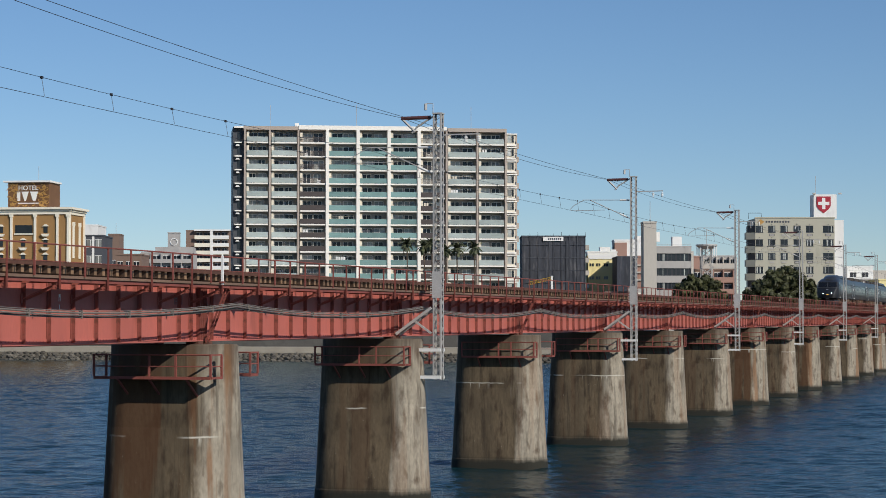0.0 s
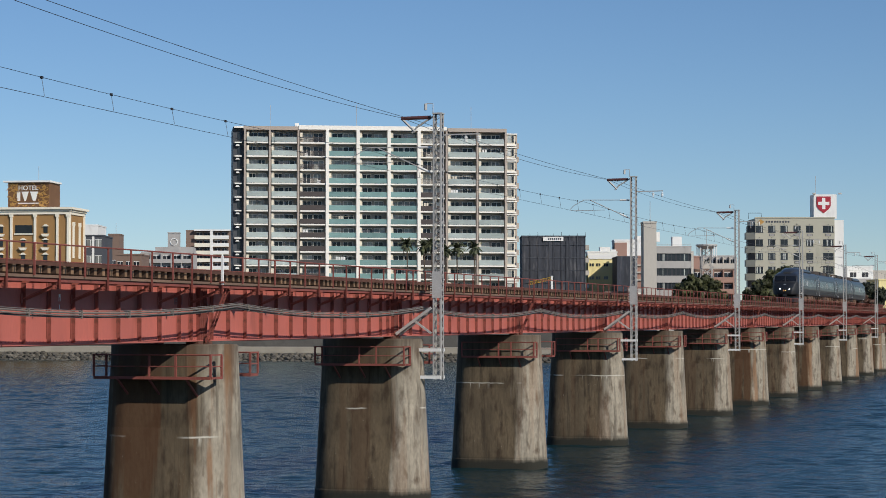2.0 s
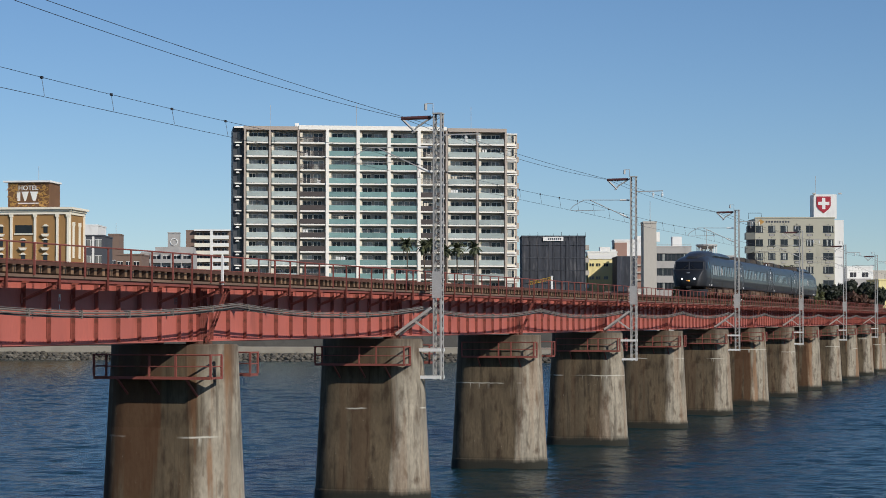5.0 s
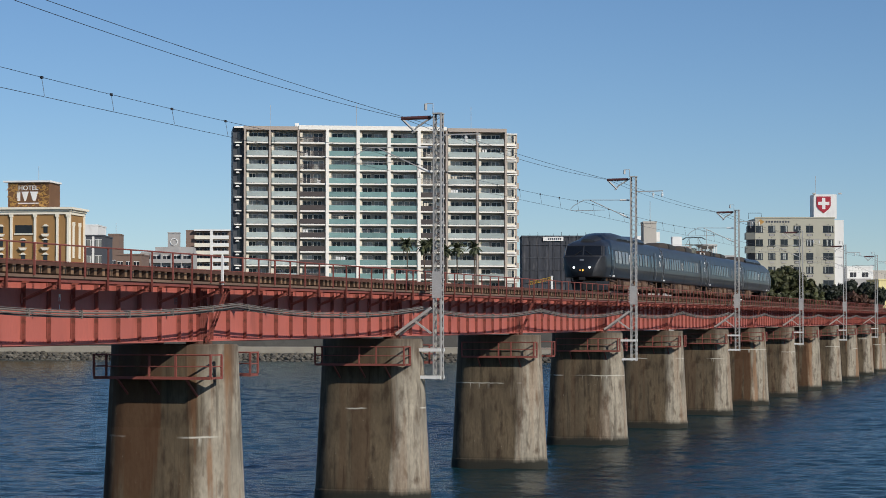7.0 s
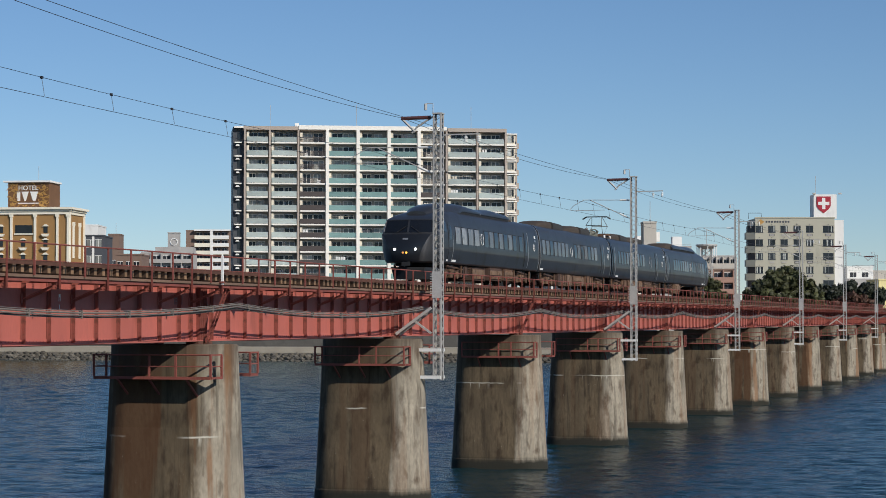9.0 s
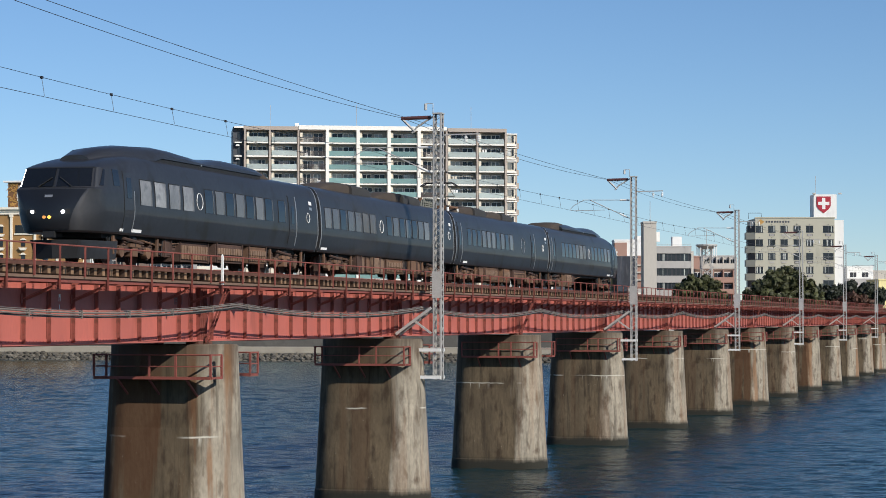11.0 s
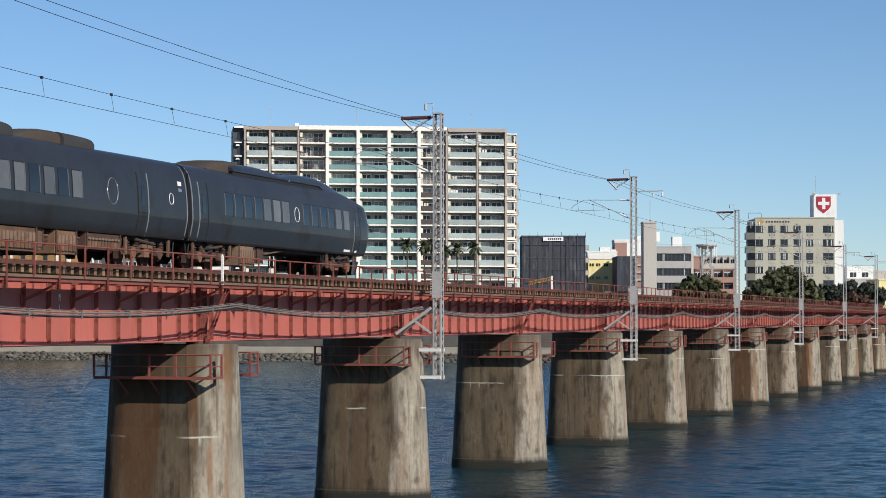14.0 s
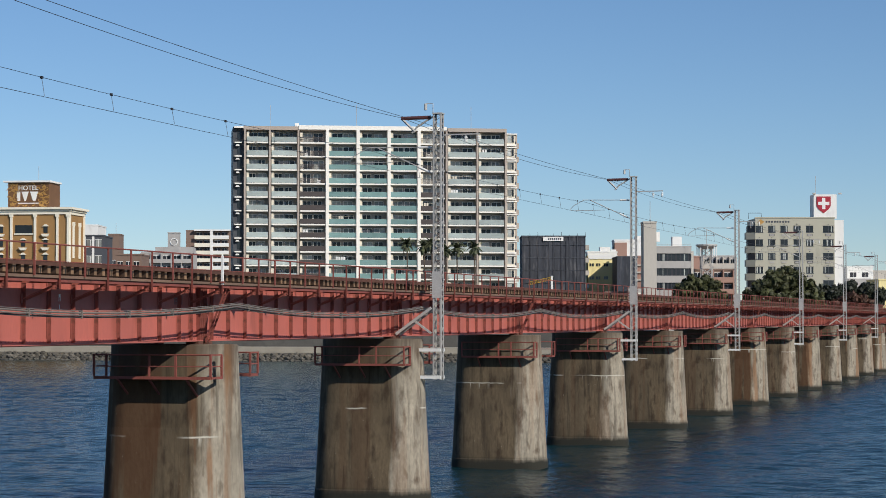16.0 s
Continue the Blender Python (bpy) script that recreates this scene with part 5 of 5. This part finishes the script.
def bogie(car, y):
    b = part("bogie", Shape().box(-1.12, -0.98, y - 1.5, y + 1.5, 0.44, 0.64).box(0.98, 1.12, y - 1.5, y + 1.5, 0.44, 0.64).box(-1.0, 1.0, y - 0.3, y + 0.3, 0.45, 0.85), M_GEAR, car)
    for dy in (-1.05, 1.05):
        for sx in (-1, 1):
            x = 0.566 * sx
            rings = [[(xx, y + dy + r * math.cos(a), 0.43 + r * math.sin(a)) for a in (k * math.pi / 9 for k in range(18))] for xx, r in ((x - 0.06, 0.46), (x - 0.02, 0.43), (x + 0.06, 0.43))]
            part("wheel", Shape().loft(rings), M_RUST, b)
            part("axle_box", Shape().tube([(sx * 0.98, y + dy, 0.43), (sx * 1.2, y + dy, 0.43)], 0.19, 10).box(sx * 1.09 - 0.1, sx * 1.09 + 0.1, y + dy - 0.2, y + dy + 0.2, 0.36, 0.6), M_DUST, b)
            for q in (-0.32, 0.32):
                s = Shape().tube([(sx * 1.08, y + dy + q, 0.36), (sx * 1.08, y + dy + q, 0.84)], 0.055, 6)
                for k in range(5):
                    s.tube([(sx * 1.08, y + dy + q, 0.40 + k * 0.085), (sx * 1.08, y + dy + q, 0.44 + k * 0.085)], 0.105, 8)
                part("coil_spring", s, M_GEAR, b)
            part("brake_hanger", Shape().beam((sx * 0.9, y + dy * 1.52, 0.86), (sx * 0.82, y + dy * 1.46, 0.25), 0.07, 0.1).box(sx * 0.82 - 0.1, sx * 0.82 + 0.1, y + dy * 1.46 - 0.09, y + dy * 1.46 + 0.09, 0.22, 0.5), M_GEAR, b)
    for x in (0.95, -0.95):
        part("air_spring", Shape().tube([(x, y, 0.62), (x, y, 0.97)], 0.27, 12), M_BLACK, b)
        part("side_bearer", Shape().box(x - 0.12, x + 0.26, y - 0.42, y + 0.42, 0.60, 0.72).box(x - 0.1, x + 0.24, y - 0.2, y + 0.2, 0.3, 0.6), M_DUST, b)
    for x in (1.2, -1.2):
        part("damper", Shape().tube([(x, y - 0.95, 0.87), (x * 1.02, y - 0.2, 0.80), (x * 1.02, y + 0.4, 0.76)], 0.05, 6), M_GEAR, b)
        for q in (-1, 1):
            part("stay", Shape().beam((x, y + 1.75 * q, 0.95), (x, y + 1.7 * q, 0.35), 0.06, 0.14), M_DUST, b)
        part("brake_hose", Shape().tube([(x * 0.95, y + 1.95, 0.9), (x * 0.95, y + 2.05, 0.42), (x * 0.95, y + 2.2, 0.36), (x * 0.95, y + 2.3, 0.9)], 0.025, 5)
             .tube([(x * 0.95, y - 2.1, 0.9), (x * 0.95, y - 2.0, 0.45), (x * 0.95, y - 1.9, 0.9)], 0.025, 5), M_BLACK, b)


def underfloor(car, y0, y1, seed, gaps=(0.1, 0.25, 0.6)):
    rng = random.Random(seed)
    part("underframe", Shape().box(-1.0, 1.0, 1.7, 19.5, 0.84, 0.97), M_BLACK, car)
    for x in (1.02, -1.02):
        part("air_pipe", Shape().tube([(x, y0 - 1.0, 0.80), (x, y0 + 2.0, 0.76), (x, y1, 0.80)], 0.045, 6).tube([(x * 1.1, y0 - 2.2, 0.9), (x * 1.1, y0 - 0.4, 0.72), (x * 1.1, y0 + 1.4, 0.86)], 0.03, 5), M_DUST, car)
    y = y0
    while y < y1 - 0.4:
        w = rng.choice((0.5, 0.7, 1.0, 1.5, 2.6))
        w = min(w, y1 - y)
        h = rng.uniform(0.22, 0.45)
        o = rng.uniform(1.15, 1.32)
        material = rng.choice((M_DUST, M_DUST, M_BOX, M_GEAR))
        box = part("equipment_box", Shape().box(-o, o, y, y + w, h, 0.94), material, car)
        part("lid", Shape().box(-o - 0.025, o + 0.025, y + 0.06, y + w - 0.06, h + 0.07, 0.84), material, box)
        for q in (y + 0.04, y + w - 0.1):
            for x in (-o - 0.0355, o + 0.0355):
                part("hanger_strap", Shape().box(x - 0.0095, x + 0.0095, q, q + 0.06, h - 0.02, 0.98), M_GEAR, box)
        if w > 1.2:
            n = int(w / 0.26)
            for k in range(n):
                a = y + 0.12 + k * (w - 0.24) / n
                part("cover", Shape().box(-o - 0.075, o + 0.075, a, a + 0.15, h + 0.30, 0.80), M_BOX, box)
                part("cover", Shape().box(-o - 0.06, o + 0.06, a, a + 0.17, h + 0.09, h + 0.25), M_DUST, box)
        gap = rng.choice(gaps)
        if gap > 0.2:
            for sx in (-1, 1):
                part("air_tank", Shape().tube([(sx * 0.9, y + w + 0.02, 0.62), (sx * 0.9, y + w + gap - 0.02, 0.62)], 0.14, 10), M_GEAR, car)
        y += w + gap


def hump(body, y0, y1, h, w=0.86, material=None, label="rounded brown roof shroud", base=3.62, split=0.56):
    """An air-conditioner cover on the roof: a rounded nose and a wider box behind it."""
    def ring(y, k, ww):
        hh = (h * k + 0.06)
        return [(ww * c, y, base + hh * q) for c, q in ((1, 0), (1.0, 0.5), (0.93, 0.78), (0.72, 0.95), (0, 1.0), (-0.72, 0.95), (-0.93, 0.78), (-1.0, 0.5), (-1, 0))]
    m = y0 + (y1 - y0) * split
    # brown for the lit nose, dark grey for the box: shading put into colours
    part("roof_shroud", Shape().loft([ring(y0 + (m - y0) * t, k, w * q) for t, k, q in ((0, 0.05, 0.8), (0.15, 0.4, 0.86), (0.35, 0.75, 0.9), (0.6, 0.96, 0.92), (0.85, 1.0, 0.92), (1.0, 0.99, 0.92))]), material or M_ROOF, body, label, smooth=True)
    part("shroud_box", Shape().loft([ring(m + 0.004 + (y1 - m) * t, k, w * q) for t, k, q in ((0, 0.98, 1.06), (0.5, 0.95, 1.06), (0.86, 0.88, 1.06), (0.96, 0.74, 1.02), (1.0, 0.45, 0.96))]), M_SHROUD if material is None else material, body, smooth=True)


def end_hump(body, y0, y1, h, w=0.9, base=3.62):
    """The rounded brown cover at a leading car's inner end."""
    rings = []
    for t, k in ((0.0, 1.0), (0.3, 1.0), (0.6, 0.88), (0.82, 0.6), (1.0, 0.08)):
        y = y0 + (y1 - y0) * t
        rings.append([(w * c, y, base + (h * k + 0.04) * q) for c, q in ((1, 0), (1, 0.5), (0.92, 0.8), (0.68, 0.96), (0, 1.0), (-0.68, 0.96), (-0.92, 0.8), (-1, 0.5), (-1, 0))])
    part("roof_shroud", Shape().loft(rings), M_ROOF, body, "rounded brown roof shroud", smooth=True)


def end_gap(car, y0, y1):
    part("gangway", Shape().box(-1.34, 1.34, y0, y1, 1.05, 3.3), M_BLACK, car)


def end_trim(body, y):
    panels("end_trim", y - 0.03, y + 0.03, 0.98, 3.50, 0.014, 12, M_TRIM, body)


def side_marks(body, y):
    panels("notice_panel", y - 0.15, y + 0.15, 2.80, 2.95, 0.012, 2, M_OFFW, body)
    panels("notice_panel", y - 0.14, y + 0.12, 2.60, 2.71, 0.012, 2, M_TRIM, body)


def lead_car(y_nose, turn, tail, front_windows, rear_windows, ring_y, cab_y, door_y):
    car = thing("train_car", "dark gunmetal leading train car with a sloped cab", "train car", "cars of the train", m=pose(0, y_nose, RAIL_Z, 0, 0, turn))
    rows = []
    steps = [k / 16 for k in range(-16, 17)]
    for z, w in SECTION:
        rows.append([(w, tail, z), (w, 12.0, z), (w, 5.6, z)] + [nose_point(-s, z) for s in steps] + [(-w, 5.6, z), (-w, 12.0, z), (-w, tail, z)])
    body = part("body", Shape().loft(rows), M_TRAIN, car, smooth=24)
    part("front_panel", nose_patch(-0.47, 0.47, 1.06, 2.32, 0.012, 12, 8), M_FRONT, body, "black panel across the cab's face", smooth=True)
    part("number_bar", nose_patch(-0.06, 0.06, 2.06, 2.14, 0.03, 2, 1), M_TRIM, body)
    for side in (1, -1):
        part("windscreen", nose_patch(side * 0.022, side * 0.455, 2.43, 3.02, 0.018), M_TGLASS, body, "dark tinted cab windscreen", smooth=True)
        part("windscreen_rubber", nose_patch(side * 0.0, side * 0.48, 3.02, 3.06, 0.022, 6, 1), M_BLACK, body)
        part("quarter_window", nose_patch(side * 0.66, side * 0.80, 2.46, 3.0, 0.014, 3, 3, side * 0.74, side * 0.80), M_TGLASS, body, "small slanted cab quarter window")
        p = nose_point(side * 0.30, 1.60)
        lamp = part("headlight", Shape().tube([(p[0], p[1] + 0.05, 1.60), (p[0], p[1] - 0.05, 1.60)], 0.058, 12), M_LAMP, body, "lit white headlight")
        part("lamp_bezel", nose_patch(side * 0.235, side * 0.44, 1.53, 1.68, 0.02, 4, 2, side * 0.235, side * 0.40), M_BLACK, lamp)
        q = nose_point(side * 0.055, 1.42)
        part("fog_light", Shape().tube([(q[0], q[1] + 0.05, 1.43), (q[0], q[1] - 0.05, 1.43)], 0.05, 12), M_FOG if side > 0 else M_FOGDIM, body, "yellow centre light")
        part("wiper", Shape().tube([nose_point(side * 0.22, 2.42, 0.05), nose_point(side * 0.05, 2.72, 0.05)], 0.02, 5), M_BLACK, body)
        part("pillar_edge", Shape().tube([nose_point(side * 0.49, 2.44, 0.006), nose_point(side * 0.49, 3.0, 0.006)], 0.02, 5), M_TRAIN, body)
        part("plough_side", Shape().loft([[(side * x, y, z) for x, y, z in ((0.72, 0.62, 0.16), (0.82, 0.5, 0.74), (1.30, 2.3, 0.74), (1.22, 2.3, 0.16))],
                                          [(side * x, y, z) for x, y, z in ((0.66, 0.66, 0.16), (0.76, 0.54, 0.74), (1.24, 2.34, 0.74), (1.16, 2.34, 0.16))]]), M_TRAIN, body, "grey snow plough cheek under the cab")
    part("plough", Shape().loft([[(x, y, z) for x, y, z in ((-0.74, 0.55, 0.16), (0, 0.3, 0.14), (0.74, 0.55, 0.16), (0.74, 0.75, 0.16), (-0.74, 0.75, 0.16))],
                                 [(x, y, z) for x, y, z in ((-0.84, 0.42, 0.74), (0, 0.2, 0.74), (0.84, 0.42, 0.74), (0.84, 0.7, 0.74), (-0.84, 0.7, 0.74))]]), M_BLACK, body, "black snow plough")
    part("coupler", Shape().box(-0.14, 0.14, 0.1, 0.7, 0.82, 1.02).box(-0.2, 0.2, 0.02, 0.12, 0.8, 1.06), M_BLACK, body)
    panels("cab_window", 1.66, 2.12, 2.50, 3.03, 0.012, 4, M_TGLASS, body)
    panels("cab_door", cab_y, cab_y + 0.74, 1.05, 2.98, 0.007, 8, M_TRAIN, body)
    panels("door_edge", cab_y - 0.035, cab_y - 0.002, 1.03, 3.0, 0.014, 8, M_BLACK, body)
    panels("door_edge", cab_y + 0.742, cab_y + 0.775, 1.08, 2.4, 0.016, 8, M_TRIM, body)
    panels("door_window", cab_y + 0.2, cab_y + 0.56, 2.15, 2.82, 0.014, 4, M_TGLASS, body)
    for k, y in enumerate(front_windows):
        window_pair(body, y, 0.84 if not turn else 0.66, blind=(not turn) * 2 or k < 2)
    for k, y in enumerate(rear_windows):
        window_pair(body, y, 0.72, blind=k in (1, 3, 5) if not turn else k in (0, 1, 2))
    ring_mark(body, ring_y, 2.35, 0.29, M_OFFW)
    if not turn:
        ring_mark(body, tail - 1.2, 2.28, 0.19, M_OFFW)
        side_marks(body, tail - 0.85)
    door(body, door_y, door_y + 0.8)
    end_trim(body, tail - 0.07)
    panels("number_bar", 3.17, 3.95, 1.07, 1.17, 0.010, 2, M_OFFW, body)
    panels("number_bar", 2.29, 2.54, 1.07, 1.16, 0.010, 2, M_OFFW, body)
    # long cover over the cab's roof in two swells; a black strip stands for the shade along its foot
    rings = []
    for y, z, k in ((1.8, 3.52, 0.5), (2.6, 3.78, 0.75), (3.6, 3.93, 0.9), (4.6, 4.04, 0.97), (6.3, 4.11, 1.0), (7.8, 4.09, 1.0), (9.0, 4.02, 1.0), (9.9, 3.93, 1.0), (10.6, 3.95, 1.0), (11.6, 4.06, 1.0), (12.6, 4.10, 1.0), (14.2, 4.08, 1.0), (15.4, 4.03, 1.0), (15.7, 3.95, 1.0)):
        foot = min(3.69, 3.25 + 0.26 * max(0, y - 4.3))
        rings.append([(x * k, y, foot + max(0.02, z - foot) * q) for x, q in ((1.09, 0), (1.07, 0.28), (0.9, 0.68), (0.6, 0.93), (0, 1.0), (-0.6, 0.93), (-0.9, 0.68), (-1.07, 0.28), (-1.09, 0))])
    part("roof_cover", Shape().loft(rings), M_TRAIN, body, "raised dark roof cover in two swells", smooth=30)
    part("roof_slot", Shape().box(-1.05, 1.05, 5.7, 15.62, 3.5, 3.688), M_BLACK, body)
    part("roof_seam", Shape().box(-1.095, 1.095, 9.7, 9.78, 3.66, 3.72), M_TRIM, body)
    end_hump(body, 14.6, 17.7 if turn else 16.9, 0.46 if turn else 0.36)
    for y in (3.9, 18.0):
        bogie(car, y)
    underfloor(car, 12.9 if turn else 6.2, 15.7, 3, (0.5, 0.9) if turn else (0.1, 0.3, 0.7))
    end_gap(car, tail, tail + 0.25)
    return car


def coach(y0, seed, windows, rings, doors, label, pane=0.70, plate=0.4):
    car = thing("train_car", label, "train car", "cars of the train", m=pose(0, y0, RAIL_Z))
    a, b = 0.14, 19.80
    outline = [(w, z) for z, w in SECTION] + [(-w, z) for z, w in reversed(SECTION)]
    body = part("body", Shape().prism(outline, "y", a, b), M_TRAIN, car, smooth=True)
    for k, y in enumerate(windows):
        window_pair(body, y, pane, blind=random.Random(seed * 50 + k).random() < 0.45)
    for y, r in rings:
        ring_mark(body, y, 2.32, r, M_OFFW if r < 0.35 else M_TRIM)
    for d0, d1 in doors:
        door(body, d0, d1)
    end_trim(body, 0.21)
    end_trim(body, 19.73)
    side_marks(body, 19.2)
    panels("number_bar", plate, plate + 0.72, 1.07, 1.17, 0.010, 2, M_OFFW, body)
    for y in (3.0, 17.0):
        bogie(car, y)
    underfloor(car, 5.2, 14.8, seed)
    end_gap(car, b, 20.12)
    return car, body


def pantograph(body, y):
    base = part("pantograph", Shape().box(-0.75, -0.65, y - 0.9, y + 0.9, 3.86, 3.94).box(0.65, 0.75, y - 0.9, y + 0.9, 3.86, 3.94).box(-0.75, 0.75, y - 0.9, y - 0.82, 3.86, 3.94).box(-0.75, 0.75, y + 0.82, y + 0.9, 3.86, 3.94), M_DUST, body)
    for x in (-0.7, 0.7):
        for yy in (y - 0.86, y + 0.86):
            part("insulator", Shape().tube([(x, yy, 3.5), (x, yy, 3.86)], 0.07, 8), M_OFFW, base)
    arms = Shape()
    for x in (-0.45, 0.45):
        for s in (-1, 1):
            arms.tube([(x, y + 0.2 * s, 3.94), (x * 1.2, y + 0.95 * s, 4.5), (x * 0.8, y + 0.12 * s, 5.08)], 0.02, 5)
    arms.tube([(-0.54, y - 0.95, 4.5), (0.54, y - 0.95, 4.5)], 0.025, 5).tube([(-0.54, y + 0.95, 4.5), (0.54, y + 0.95, 4.5)], 0.025, 5)
    part("frame_arms", arms, M_INSUL, base)
    head = Shape()
    for s in (-1, 1):
        yy = y + 0.15 * s
        head.tube([(-0.95, yy, 4.96), (-0.7, yy, 5.12), (0.7, yy, 5.12), (0.95, yy, 4.96)], 0.03, 5)
    part("collector_head", head, M_BLACK, base)


car_a = lead_car(190.1, 0, 21.05, [4.15, 5.33, 6.53, 7.71], [9.58, 10.58, 11.56, 12.55, 13.55, 14.53, 15.5, 16.89], 8.72, 2.46, 17.68)
car_b, body_b = coach(211.3, 4, [1.07 + 0.985 * k for k in range(7)] + [9.37 + 0.965 * k for k in range(7)], [(8.2, 0.27), (18.95, 0.19)], [(16.8, 17.7)],
                      "dark gunmetal middle train car with two roof shrouds")
hump(body_b, 2.2, 8.5, 0.42)
hump(body_b, 9.5, 16.1, 0.42)
rng = random.Random(17)
for k in range(6):
    y = 17.9 + 0.34 * k
    for x in (0.55, -0.45):
        post_h = 3.95 + rng.uniform(0.0, 0.12)
        s = Shape().tube([(x, y, 3.6), (x, y, post_h)], 0.05, 6)
        for q in range(3):
            s.tube([(x, y, 3.70 + q * 0.09), (x, y, 3.74 + q * 0.09)], 0.09, 8)
        part("roof_insulator", s, M_INSUL, body_b)
for x, z in ((0.62, 4.08), (0.5, 3.98), (-0.3, 4.05), (-0.5, 3.94)):
    part("roof_cable", Shape().tube([(x, 17.3, 3.68), (x, 17.45, z), (x + 0.04, 18.6, z + 0.03), (x, 19.7, z - 0.05), (x - 0.1, 19.8, 3.75)], 0.042, 6), M_INSUL, body_b)
part("breaker_case", Shape().box(-0.3, 0.35, 17.7, 18.4, 3.68, 3.95).tube([(0.05, 18.7, 3.7), (0.05, 18.7, 4.2)], 0.11, 8).tube([(0.05, 19.2, 3.7), (0.05, 19.2, 4.12)], 0.09, 8), M_DUST, body_b)
car_c, body_c = coach(231.3, 7, [2.7 + 0.945 * k for k in range(10)], [(13.75, 0.42), (18.4, 0.19)], [(0.6, 1.3), (15.7, 16.5)],
                      "dark gunmetal middle train car with the pantograph", 0.62, 1.75)
pantograph(body_c, 2.2)
hump(body_c, 2.5, 8.2, 0.42)
hump(body_c, 8.4, 13.7, 0.38)
car_d = lead_car(271.9, 180, 20.45, [3.78, 4.8, 5.75, 6.71, 7.75, 8.76], [11.06, 12.04, 13.05, 13.98, 15.05, 16.0, 16.97], 9.85, 2.08, 18.95)


# ---- sleepers ----
# sides coloured dark for the shade between sleepers; ends kept lighter
sleeper_mesh = Shape().box(-1.3, 1.3, -0.1, 0.1, 9.62, 9.848).mesh("sleeper", M_WOOD)
sleeper_mesh.materials.append(M_WOODEND)
for p in sleeper_mesh.polygons:
    p.material_index = 1 if abs(p.normal.x) > 0.5 else 0
n_sleepers = int((Y1 - Y0) / 0.55)
rest = Shape()
for k in range(n_sleepers):
    y = Y0 + 0.3 + k * 0.55
    if k < 280:
        part("sleeper", sleeper_mesh, None, track, m=pose(random.uniform(-0.03, 0.03), y, 0))
    else:
        rest.box(-1.3, 1.3, y - 0.1, y + 0.1, 9.62, 9.848)
tagged(part("sleepers_beyond", rest, M_WOOD, track), kind="stuff")


# ---- riprap ----
def stone_mesh(seed):
    rng = random.Random(seed)
    bm = bmesh.new()
    bmesh.ops.create_icosphere(bm, subdivisions=1, radius=0.62)
    for v in bm.verts:
        v.co = Vector((v.co.x * 1.15, v.co.y, v.co.z * 0.75)) * rng.uniform(0.8, 1.2)
    me = bpy.data.meshes.new("stone")
    bm.to_mesh(me)
    bm.free()
    me.materials.append(M_STONE)
    return me


riprap = thing("riprap", "rough grey boulders along the river bank", "riprap", kind="structure")
stones = [stone_mesh(k) for k in range(6)]
far_stones = Shape()
for row in range(4):
    x = -240.0
    while x < 40:
        x += random.uniform(0.9, 1.5)
        y, z = 300.6 + row * 1.2 + random.uniform(-0.3, 0.3), 0.0 + row * 0.42 + random.uniform(-0.1, 0.15)
        turn = random.uniform(0, 360)
        me = random.choice(stones)
        if -186 < x < -112:
            part("stone", me, None, riprap, m=pose(x, y, z, 0, 0, turn))
        else:
            m = pose(x, y, z, 0, 0, turn)
            far_stones.add([m @ v.co for v in me.vertices], [tuple(p.vertices) for p in me.polygons])
tagged(part("stones_beyond", far_stones, M_STONE, riprap), kind="stuff")


# ---- what moves ----
def motions():
    rows = [(0.0, 190.1), (1.0, 168.5), (2.0, 147.0), (3.0, 125.9), (4.0, 105.0), (6.3, 57.9), (7.0, 43.8), (8.0, 24.2), (9.0, 5.0), (10.0, -13.9),
            (11.3, -38.2), (12.0, -51.0), (12.5, -59.8), (13.0, -68.5), (13.5, -77.3), (14.0, -86.0), (14.5, -94.7), (16.0, -120.5)]
    for car, back, turn in ((car_a, 0.0, 0), (car_b, 21.2, 0), (car_c, 41.2, 0), (car_d, 81.8, 180)):
        walk(car, [(t, pose(0, y + back, RAIL_Z, 0, 0, turn)) for t, y in rows])
    walk(water, [(0.0, pose(0, 0, 0)), (16.0, pose(7.0, 0, 0))])


motions()
